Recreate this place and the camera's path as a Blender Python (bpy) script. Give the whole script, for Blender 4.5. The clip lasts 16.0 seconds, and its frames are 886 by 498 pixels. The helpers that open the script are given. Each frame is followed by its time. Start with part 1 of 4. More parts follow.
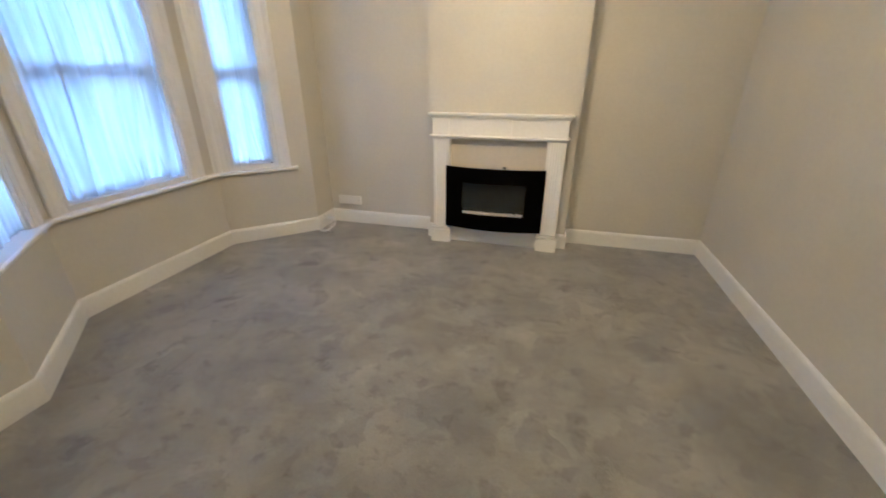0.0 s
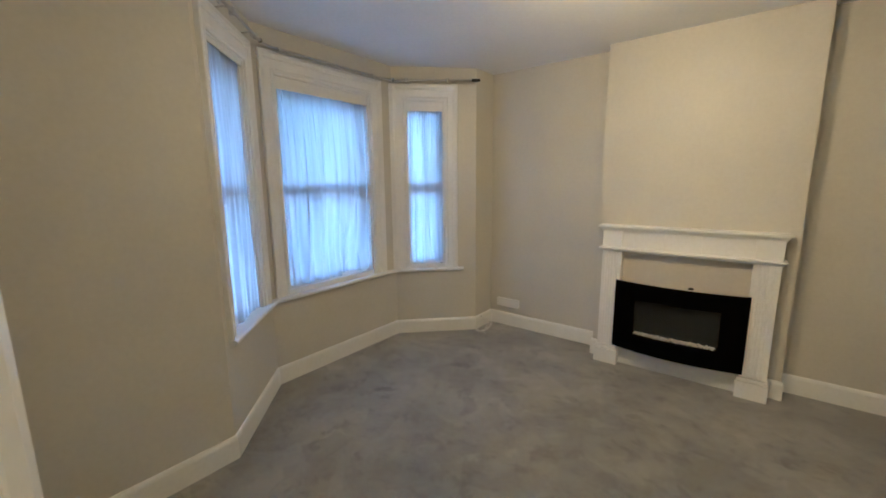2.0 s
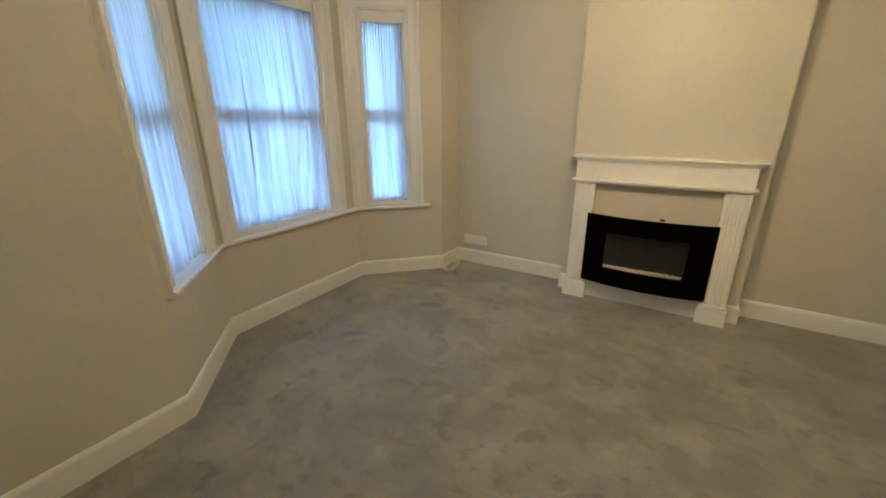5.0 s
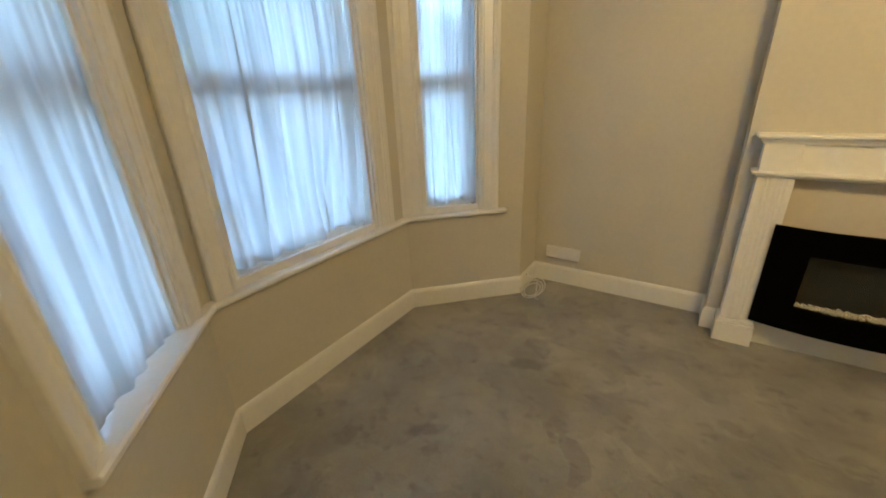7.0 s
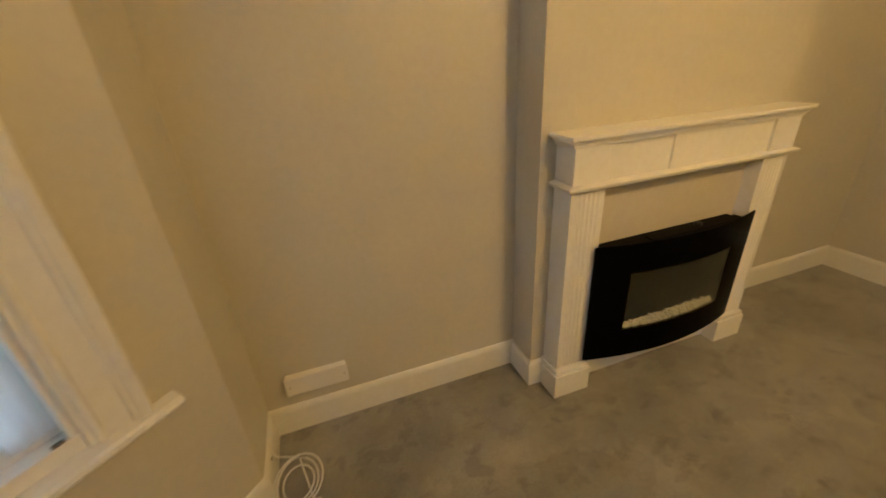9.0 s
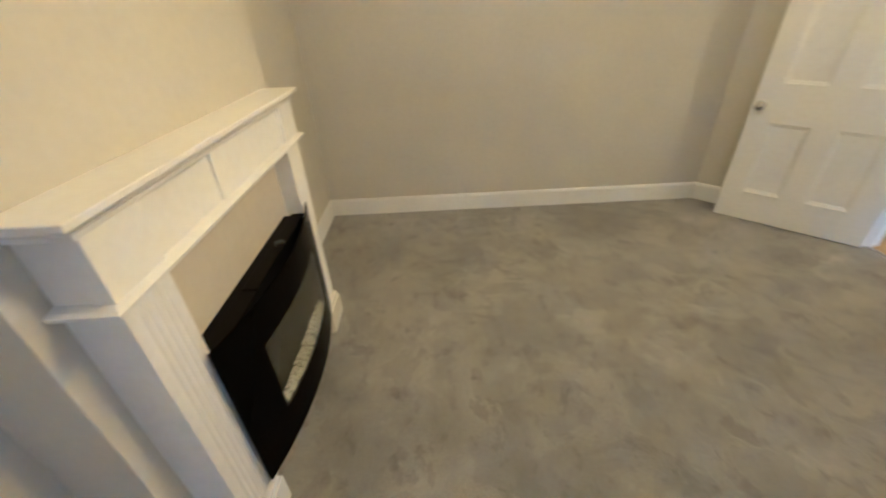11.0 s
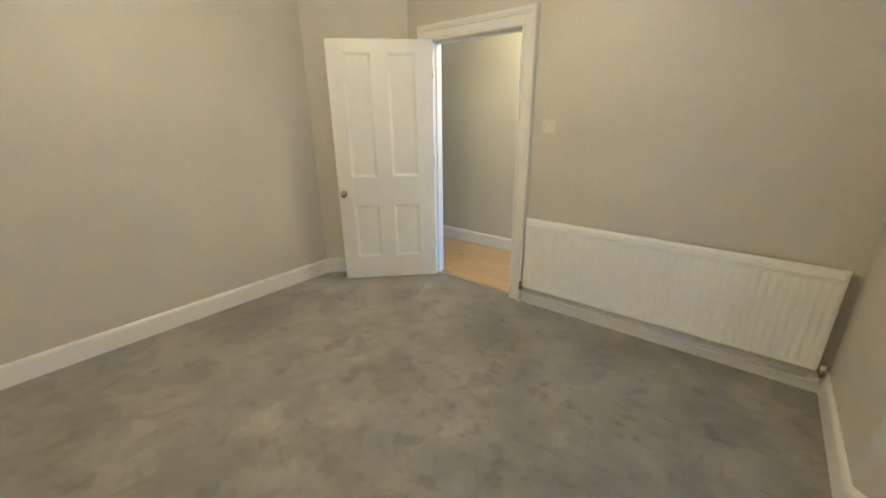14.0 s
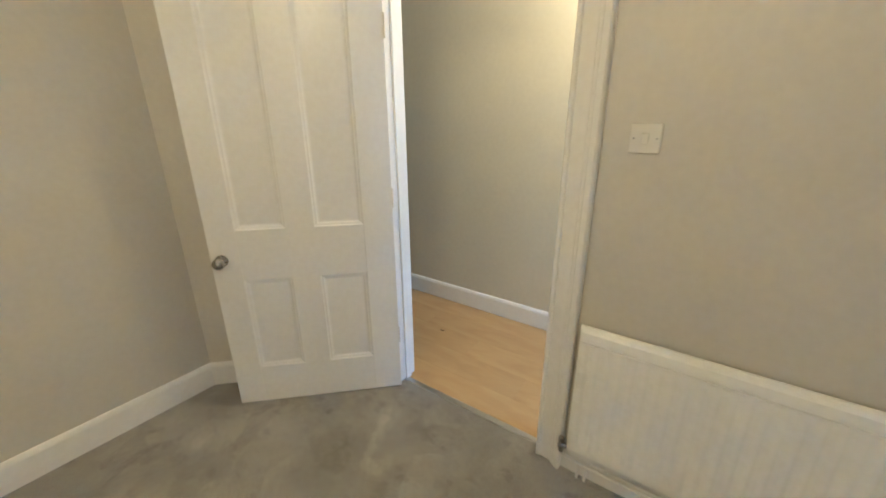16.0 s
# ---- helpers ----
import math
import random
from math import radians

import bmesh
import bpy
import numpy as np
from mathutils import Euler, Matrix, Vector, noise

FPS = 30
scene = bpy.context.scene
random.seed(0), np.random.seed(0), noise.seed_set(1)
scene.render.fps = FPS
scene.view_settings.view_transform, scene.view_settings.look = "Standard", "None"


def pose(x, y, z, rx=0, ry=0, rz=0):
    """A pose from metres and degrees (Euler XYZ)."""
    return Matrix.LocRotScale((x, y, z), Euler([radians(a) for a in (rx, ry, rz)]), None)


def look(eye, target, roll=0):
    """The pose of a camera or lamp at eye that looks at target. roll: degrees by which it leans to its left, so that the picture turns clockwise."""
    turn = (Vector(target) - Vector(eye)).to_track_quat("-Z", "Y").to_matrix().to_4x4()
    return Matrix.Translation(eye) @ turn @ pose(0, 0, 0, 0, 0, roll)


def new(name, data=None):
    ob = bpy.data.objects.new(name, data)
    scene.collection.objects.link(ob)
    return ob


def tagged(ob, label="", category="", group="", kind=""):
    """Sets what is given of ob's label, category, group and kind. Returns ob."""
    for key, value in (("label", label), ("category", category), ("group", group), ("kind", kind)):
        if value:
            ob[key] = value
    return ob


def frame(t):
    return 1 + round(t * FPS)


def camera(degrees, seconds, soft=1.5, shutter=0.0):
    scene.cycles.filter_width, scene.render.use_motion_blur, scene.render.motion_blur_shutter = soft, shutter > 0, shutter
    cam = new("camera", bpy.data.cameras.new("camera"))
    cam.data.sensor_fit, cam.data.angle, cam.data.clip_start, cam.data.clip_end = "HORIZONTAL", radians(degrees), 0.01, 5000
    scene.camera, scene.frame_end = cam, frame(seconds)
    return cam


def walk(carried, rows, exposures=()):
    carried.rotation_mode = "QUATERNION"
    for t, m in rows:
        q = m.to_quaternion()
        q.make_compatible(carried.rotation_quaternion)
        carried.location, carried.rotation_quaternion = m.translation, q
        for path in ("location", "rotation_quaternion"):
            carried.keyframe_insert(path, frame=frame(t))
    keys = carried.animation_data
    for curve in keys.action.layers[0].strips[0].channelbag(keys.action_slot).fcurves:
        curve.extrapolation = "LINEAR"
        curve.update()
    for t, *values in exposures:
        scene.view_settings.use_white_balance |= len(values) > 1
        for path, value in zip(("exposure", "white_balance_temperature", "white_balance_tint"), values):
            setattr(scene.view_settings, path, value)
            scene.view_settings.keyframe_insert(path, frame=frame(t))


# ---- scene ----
cam = camera(97.82, 16.0, 1.7, 0.3)
PATH = [
    (0, (0.045, 0.055, 1.402), (-0.430, 1.826, 0.605), 0.08),
    (0.5, (-0.011, 0.135, 1.435), (-0.798, 1.829, 0.720), -0.40),
    (1, (-0.050, 0.146, 1.425), (-1.056, 1.773, 0.842), -0.38),
    (1.5, (-0.045, 0.140, 1.480), (-1.194, 1.712, 1.024), -0.40),
    (2, (-0.045, 0.110, 1.500), (-1.259, 1.662, 1.164), -0.52),
    (2.5, (-0.049, 0.081, 1.514), (-1.241, 1.661, 1.232), -0.78),
    (3, (-0.051, 0.097, 1.506), (-1.127, 1.745, 1.150), -1.19),
    (3.2, (-0.043, 0.115, 1.493), (-1.051, 1.795, 1.093), -1.38),
    (5.3, (-0.246, 0.311, 1.430), (-1.274, 1.882, 0.741), 0.15),
    (5.5, (-0.273, 0.389, 1.443), (-1.420, 1.869, 0.740), 0.20),
    (6, (-0.548, 0.516, 1.420), (-1.787, 1.904, 0.686), 0.30),
    (6.5, (-0.846, 0.666, 1.414), (-2.005, 2.112, 0.661), -0.94),
    (7, (-1.198, 0.901, 1.396), (-2.226, 2.446, 0.650), -2.31),
    (7.5, (-1.535, 1.162, 1.382), (-2.300, 2.857, 0.645), -3.15),
    (8, (-1.789, 1.507, 1.379), (-2.105, 3.328, 0.616), -3.70),
    (8.2, (-1.828, 1.683, 1.383), (-1.939, 3.516, 0.590), -3.71),
    (10.3, (-1.542, 2.740, 1.406), (-0.094, 3.696, 0.412), -3.72),
    (10.5, (-1.501, 2.758, 1.395), (0.066, 3.472, 0.378), -3.20),
    (11, (-1.480, 2.792, 1.400), (0.220, 2.769, 0.347), -2.52),
    (11.5, (-1.649, 2.678, 1.367), (-0.034, 2.089, 0.346), -2.72),
    (12, (-1.806, 2.757, 1.377), (-0.407, 1.717, 0.396), -1.92),
    (12.5, (-1.796, 2.775, 1.423), (-0.536, 1.483, 0.561), -1.34),
    (13, (-1.784, 2.786, 1.444), (-0.549, 1.385, 0.727), -1.07),
    (13.5, (-1.755, 2.760, 1.428), (-0.531, 1.319, 0.778), -0.74),
    (14, (-1.664, 2.666, 1.424), (-0.467, 1.204, 0.770), -0.62),
    (14.5, (-1.523, 2.398, 1.411), (-0.353, 0.906, 0.777), -0.09),
    (15, (-1.299, 2.074, 1.420), (-0.141, 0.569, 0.790), 0.05),
    (15.5, (-0.988, 1.759, 1.432), (0.108, 0.211, 0.797), -0.01),
    (16, (-0.690, 1.397, 1.420), (0.407, -0.138, 0.756), -0.39),
]
EXPOSURES = [(0.0, 3.36, 3900, 10), (1.0, 3.12, 3930, 10), (2.0, 2.9, 3920, 7), (3.2, 2.88, 3880, 6), (5.3, 3.02, 4250, 2), (6.5, 3.0, 4400, -1), (7.0, 2.92, 4700, -1), (7.5, 2.77, 5150, -1), (8.0, 2.6, 6200, 5), (10.3, 3.3, 4350, 0), (11.0, 3.48, 4100, 4), (11.5, 3.65, 3950, 3), (12.2, 3.75, 3880, 3), (13.0, 3.5, 3950, 2), (13.5, 3.45, 3950, 2), (15.0, 3.47, 3950, 2), (16.0, 3.35, 4000, 3)]
walk(cam, [(t, look(eye, target, roll)) for t, eye, target, roll in PATH], EXPOSURES)

SKY_STRENGTH = 0.33
BULB_WATTS = 2.5
FLOOD_WATTS = 5.3
DOWN_WATTS = 2.9
HALL_WATTS = 4.0
HALL_DAY = 1.9

# ---- world, sun, lamps ----
world = bpy.data.worlds.new("sky")
scene.world = world
world.use_nodes = True
wn = world.node_tree.nodes
sky = wn.new("ShaderNodeTexSky")
sky.sky_type, sky.sun_disc = "NISHITA", False
sky.sun_elevation, sky.sun_rotation = radians(35), radians(160)
sky.air_density, sky.dust_density, sky.ozone_density = 1.0, 0.6, 2.0
cloud = wn.new("ShaderNodeHueSaturation")        # thin cloud: a paler sky
cloud.inputs["Saturation"].default_value = 0.60
world.node_tree.links.new(sky.outputs[0], cloud.inputs["Color"])
world.node_tree.links.new(cloud.outputs[0], wn["Background"].inputs[0])
wn["Background"].inputs[1].default_value = SKY_STRENGTH

sun = new("sun", bpy.data.lights.new("sun", "SUN"))
sun.data.energy, sun.data.angle, sun.data.color = 0.3, radians(20), (1.0, 0.96, 0.9)
sun.matrix_world = look((20, -20, 20), (0, 0, 0))

WARM = (1.0, 0.57, 0.19)


def bulb_light(x, y, z, watts, size=0.07):
    ob = new("bulb_light", bpy.data.lights.new("bulb_light", "POINT"))
    ob.location = (x, y, z)
    ob.data.energy, ob.data.color, ob.data.shadow_soft_size = watts, WARM, size
    return ob


LAMP_AT = (-0.35, 1.87)
BULBS = [(-0.55, 1.83, 2.25), (-0.17, 1.72, 2.25)]
for x, y, z in BULBS:
    bulb_light(x, y, z, BULB_WATTS)


def aimed_spot(at, target, watts, spread=165, colour=WARM):
    ob = new("aimed_spot", bpy.data.lights.new("aimed_spot", "SPOT"))
    ob.data.energy, ob.data.color, ob.data.shadow_soft_size = watts, colour, 0.08
    ob.data.spot_size, ob.data.spot_blend = radians(spread), 1.0
    ob.matrix_world = look(at, target)


# the bulb nearer the chimney breast is a reflector lamp turned to the fireplace
aimed_spot((-0.545, 1.835, 2.245), (-0.75, 3.6, 1.5), FLOOD_WATTS, 165, (1.0, 0.53, 0.15))
# added spot at the other, unseen bulb, brightens the carpet before the bay
aimed_spot((-0.175, 1.715, 2.235), (-0.6, 2.2, 0.0), DOWN_WATTS, 120)
bulb_light(-0.32, -0.50, 2.25, HALL_WATTS, 0.12)
door_day = new("front_door_daylight", bpy.data.lights.new("front_door_daylight", "AREA"))
door_day.data.shape, door_day.data.size, door_day.data.size_y = "RECTANGLE", 0.7, 1.2
door_day.data.energy, door_day.data.color = HALL_DAY, (0.72, 0.85, 1.0)
door_day.matrix_world = look((-2.55, -0.46, 1.35), (1, -0.46, 1.2))


# ---- materials ----
def material(name, colour, rough=0.6, metal=0.0, spec=0.5):
    m = bpy.data.materials.new(name)
    m.use_nodes = True
    b = m.node_tree.nodes["Principled BSDF"]
    b.inputs["Base Color"].default_value = (*colour, 1)
    b.inputs["Roughness"].default_value, b.inputs["Metallic"].default_value = rough, metal
    b.inputs["Specular IOR Level"].default_value = spec
    return m


def nodes_of(m):
    nt = m.node_tree
    return nt, nt.nodes, nt.nodes["Principled BSDF"]


def coords(nt, scale=(1, 1, 1)):
    tc, mp = nt.nodes.new("ShaderNodeTexCoord"), nt.nodes.new("ShaderNodeMapping")
    mp.inputs["Scale"].default_value = scale
    nt.links.new(tc.outputs["Object"], mp.inputs[0])
    return mp.outputs[0]


def noise_tex(nt, vec, scale, detail=4, rough=0.55, distort=0.0):
    n = nt.nodes.new("ShaderNodeTexNoise")
    n.inputs["Scale"].default_value, n.inputs["Detail"].default_value = scale, detail
    n.inputs["Roughness"].default_value, n.inputs["Distortion"].default_value = rough, distort
    nt.links.new(vec, n.inputs["Vector"])
    return n.outputs["Fac"]


def ramp(nt, fac, stops):
    r = nt.nodes.new("ShaderNodeValToRGB")
    el = r.color_ramp.elements
    for i, (pos, col) in enumerate(stops):
        e = el[i] if i < 2 else el.new(pos)
        e.position, e.color = pos, (*col, 1)
    nt.links.new(fac, r.inputs[0])
    return r.outputs[0]


def mixed(nt, fac, a, b, kind="MIX"):
    m = nt.nodes.new("ShaderNodeMix")
    m.data_type, m.blend_type = "RGBA", kind
    for sock, val in ((m.inputs[0], fac), (m.inputs[6], a), (m.inputs[7], b)):
        if isinstance(val, bpy.types.NodeSocket):
            nt.links.new(val, sock)
        else:
            sock.default_value = val if isinstance(val, (int, float)) else (*val, 1)
    return m.outputs[2]


def bumped(nt, bsdf, height, strength, dist):
    b = nt.nodes.new("ShaderNodeBump")
    b.inputs["Strength"].default_value, b.inputs["Distance"].default_value = strength, dist
    nt.links.new(height, b.inputs["Height"])
    nt.links.new(b.outputs[0], bsdf.inputs["Normal"])


def painted(name, colour, rough, wear=0.05, grain=260, bump=0.12):
    """Paint with roller stipple, faint cloudy unevenness and scuffs."""
    m = material(name, colour, rough)
    nt, _, b = nodes_of(m)
    v = coords(nt)
    dark, light = tuple(c * (1 - wear) for c in colour), tuple(min(1, c * (1 + wear * 0.6)) for c in colour)
    big = ramp(nt, noise_tex(nt, v, 1.7, 5, 0.6), [(0.3, dark), (0.7, light)])
    fine = ramp(nt, noise_tex(nt, v, 38, 3), [(0.35, (0.965, 0.96, 0.95)), (0.65, (1, 1, 1))])
    nt.links.new(mixed(nt, 1.0, big, fine, "MULTIPLY"), b.inputs["Base Color"])
    rr = nt.nodes.new("ShaderNodeMapRange")
    rr.inputs["To Min"].default_value, rr.inputs["To Max"].default_value = rough - 0.08, rough + 0.1
    nt.links.new(noise_tex(nt, v, 6, 3), rr.inputs["Value"])
    nt.links.new(rr.outputs[0], b.inputs["Roughness"])
    bumped(nt, b, noise_tex(nt, v, grain, 2), bump, 0.002)
    return m


WALL = painted("greige_wall_paint", (0.600, 0.572, 0.488), 0.46, 0.05, 260, 0.06)
HALLWALL = painted("hall_wall_paint", (0.56, 0.54, 0.43), 0.45, 0.05, 260, 0.06)
CEILING = painted("white_ceiling_paint", (0.87, 0.865, 0.85), 0.85, 0.03)
WHITE = painted("white_satin_wood_paint", (0.80, 0.79, 0.745), 0.32, 0.03, 90, 0.025)
BACKPANEL = painted("cream_back_panel", (0.62, 0.57, 0.46), 0.5, 0.04)
RADPAINT = painted("cream_radiator_enamel", (0.87, 0.865, 0.80), 0.3, 0.03, 60, 0.03)
SWITCHWHITE = material("yellowed_switch_plastic", (0.69, 0.665, 0.58), 0.4)
PLASTIC = material("white_plastic", (0.78, 0.76, 0.71), 0.35)
CHROME = material("polished_chrome", (0.40, 0.385, 0.36), 0.12, 1.0)
NICKEL = material("brushed_nickel", (0.55, 0.54, 0.52), 0.3, 1.0)
AGED = material("dull_aged_chrome", (0.34, 0.32, 0.29), 0.32, 1.0)
BRASS = material("aged_brass", (0.42, 0.3, 0.14), 0.35, 1.0)
BLACKPL = material("black_plastic", (0.012, 0.012, 0.012), 0.4)
BLACKGLASS = material("black_gloss_glass", (0.002, 0.002, 0.002), 0.14, 0.0, 0.015)
DARKGLASS = material("smoked_flame_glass", (0.018, 0.019, 0.018), 0.25, 0.0, 0.06)
BODYBLACK = material("black_fire_casing", (0.003, 0.003, 0.003), 0.5, 0.0, 0.06)
PEBBLE = material("white_pebbles", (0.66, 0.63, 0.55), 0.55)
CABLE = material("white_cable", (0.72, 0.71, 0.67), 0.45)
SCREW = material("screw_steel", (0.35, 0.34, 0.32), 0.35, 1.0)
LATCH = material("latch_steel", (0.18, 0.16, 0.13), 0.4, 1.0)


def carpet_material():
    m = material("taupe_plush_carpet", (0.2, 0.19, 0.18), 0.5, 0, 1.0)
    nt, _, b = nodes_of(m)
    v = coords(nt)
    big = noise_tex(nt, v, 0.9, 3, 0.5)
    # brushed pile: angular patches turned this way and that, with fairly sharp edges
    wv = nt.nodes.new("ShaderNodeVectorMath")
    wv.operation = "MULTIPLY_ADD"
    wn_ = nt.nodes.new("ShaderNodeTexNoise")
    wn_.inputs["Scale"].default_value, wn_.inputs["Detail"].default_value = 6.0, 4
    nt.links.new(v, wn_.inputs["Vector"])
    nt.links.new(wn_.outputs["Color"], wv.inputs[0])
    wv.inputs[1].default_value = (0.22, 0.22, 0.0)
    nt.links.new(v, wv.inputs[2])
    vor = nt.nodes.new("ShaderNodeTexVoronoi")
    vor.feature = "F1"
    vor.inputs["Scale"].default_value = 5.2
    nt.links.new(wv.outputs[0], vor.inputs["Vector"])
    cell = nt.nodes.new("ShaderNodeSeparateColor")
    nt.links.new(vor.outputs["Color"], cell.inputs[0])
    patch = noise_tex(nt, coords(nt), 2.3, 6, 0.58, 0.15)
    base = ramp(nt, patch, [(0.38, (0.208, 0.198, 0.170)), (0.49, (0.264, 0.251, 0.217)), (0.60, (0.320, 0.305, 0.264))])
    base = mixed(nt, 1.0, base, ramp(nt, big, [(0.3, (0.9, 0.9, 0.9)), (0.7, (1.06, 1.055, 1.05))]), "MULTIPLY")
    base = mixed(nt, 1.0, base, ramp(nt, cell.outputs[0], [(0.0, (0.84, 0.84, 0.845)), (0.45, (1.0, 1.0, 1.0)), (1.0, (1.10, 1.10, 1.10))]), "MULTIPLY")
    tread = noise_tex(nt, coords(nt), 5.5, 4, 0.55, 0.15)
    base = mixed(nt, 1.0, base, ramp(nt, tread, [(0.345, (0.72, 0.72, 0.72)), (0.39, (1, 1, 1)), (0.60, (1, 1, 1)), (0.65, (1.14, 1.14, 1.135))]), "MULTIPLY")
    prints = noise_tex(nt, coords(nt, (1.0, 1.35, 1.0)), 9, 5, 0.6, 0.1)
    base = mixed(nt, 1.0, base, ramp(nt, prints, [(0.37, (0.76, 0.76, 0.76)), (0.43, (0.98, 0.98, 0.98)), (0.60, (1.0, 1.0, 1.0)), (0.68, (1.08, 1.08, 1.08))]), "MULTIPLY")
    fibre = noise_tex(nt, v, 420, 3, 0.7)
    base = mixed(nt, 1.0, base, ramp(nt, fibre, [(0.3, (0.7, 0.7, 0.7)), (0.7, (1.25, 1.25, 1.25))]), "MULTIPLY")
    tuft = noise_tex(nt, v, 90, 4, 0.7)
    base = mixed(nt, 1.0, base, ramp(nt, tuft, [(0.3, (0.86, 0.86, 0.86)), (0.7, (1.1, 1.1, 1.1))]), "MULTIPLY")
    # old marks in the pile
    ws = nt.nodes.new("ShaderNodeTexNoise")
    ws.inputs["Scale"].default_value, ws.inputs["Detail"].default_value = 16.0, 3
    nt.links.new(v, ws.inputs["Vector"])
    wa = nt.nodes.new("ShaderNodeVectorMath")
    wa.operation = "MULTIPLY_ADD"
    nt.links.new(ws.outputs["Color"], wa.inputs[0])
    wa.inputs[1].default_value = (0.07, 0.07, 0.0)
    nt.links.new(v, wa.inputs[2])
    shift = nt.nodes.new("ShaderNodeVectorMath")
    shift.operation = "SUBTRACT"
    nt.links.new(wa.outputs[0], shift.inputs[0])
    shift.inputs[1].default_value = (0.035, 0.035, 0.0)
    wobbled = shift.outputs[0]
    for (x, y, along, across, turn, dark) in STAINS:
        mp = nt.nodes.new("ShaderNodeMapping")
        mp.vector_type = "TEXTURE"
        mp.inputs["Location"].default_value = (x, y, 0)
        mp.inputs["Rotation"].default_value = (0, 0, radians(turn))
        mp.inputs["Scale"].default_value = (along, across, 1)
        nt.links.new(wobbled, mp.inputs[0])
        d = nt.nodes.new("ShaderNodeVectorMath")
        d.operation = "LENGTH"
        nt.links.new(mp.outputs[0], d.inputs[0])
        base = mixed(nt, 1.0, base, ramp(nt, d.outputs["Value"], [(0.55, (dark, dark, dark)), (1.0, (1, 1, 1))]), "MULTIPLY")
    nt.links.new(base, b.inputs["Base Color"])
    b.inputs["Sheen Weight"].default_value = 0.3
    b.inputs["Sheen Roughness"].default_value = 0.5
    add = nt.nodes.new("ShaderNodeMath")
    add.operation = "ADD"
    nt.links.new(fibre, add.inputs[0])
    nt.links.new(tuft, add.inputs[1])
    bumped(nt, b, add.outputs[0], 0.7, 0.006)
    return m


# marks and vacuum strokes: x, y, half length, half width, turn, darkening
STAINS = [(-1.787, 2.585, 0.12, 0.055, 20, 0.48), (-2.02, 1.925, 0.11, 0.045, 40, 0.55), (0.29, 1.47, 0.06, 0.05, 0, 0.70),
          (-0.19, 2.38, 0.06, 0.05, 0, 0.78), (0.05, 1.71, 0.08, 0.05, 60, 0.80), (-0.28, 2.37, 0.07, 0.035, 30, 0.78),
          (0.077, 2.56, 0.09, 0.02, 80, 0.82), (-0.41, 2.283, 0.07, 0.03, -20, 0.82), (-0.30, 2.645, 0.06, 0.03, 10, 0.82),
          (-0.45, 2.80, 0.42, 0.075, 0, 0.88), (-0.63, 2.53, 0.34, 0.07, 4, 0.88),
          (-0.10, 2.20, 0.30, 0.05, 8, 0.90), (-1.15, 1.75, 0.13, 0.05, 65, 0.84), (-0.95, 2.25, 0.10, 0.06, 25, 0.86),
          (0.385, 0.43, 0.25, 0.030, -65, 1.3), (-0.62, 1.45, 0.16, 0.10, 30, 0.86), (-0.15, 1.25, 0.14, 0.09, -20, 0.86)]
CARPET = carpet_material()


def laminate_material():
    m = material("pale_oak_laminate", (0.5, 0.36, 0.18), 0.32)
    nt, _, b = nodes_of(m)
    v = coords(nt, (1.0, 4.0, 1.0))
    g = noise_tex(nt, v, 3.2, 5, 0.55, 0.6)
    c = ramp(nt, g, [(0.3, (0.42, 0.275, 0.10)), (0.52, (0.47, 0.32, 0.125)), (0.75, (0.51, 0.36, 0.15))])
    oi = nt.nodes.new("ShaderNodeObjectInfo")
    c = mixed(nt, 1.0, c, ramp(nt, oi.outputs["Random"], [(0.0, (0.94, 0.94, 0.93)), (1.0, (1.03, 1.03, 1.02))]), "MULTIPLY")
    nt.links.new(c, b.inputs["Base Color"])
    bumped(nt, b, noise_tex(nt, coords(nt, (1, 14, 1)), 30, 3), 0.05, 0.001)
    return m


LAMINATE = laminate_material()


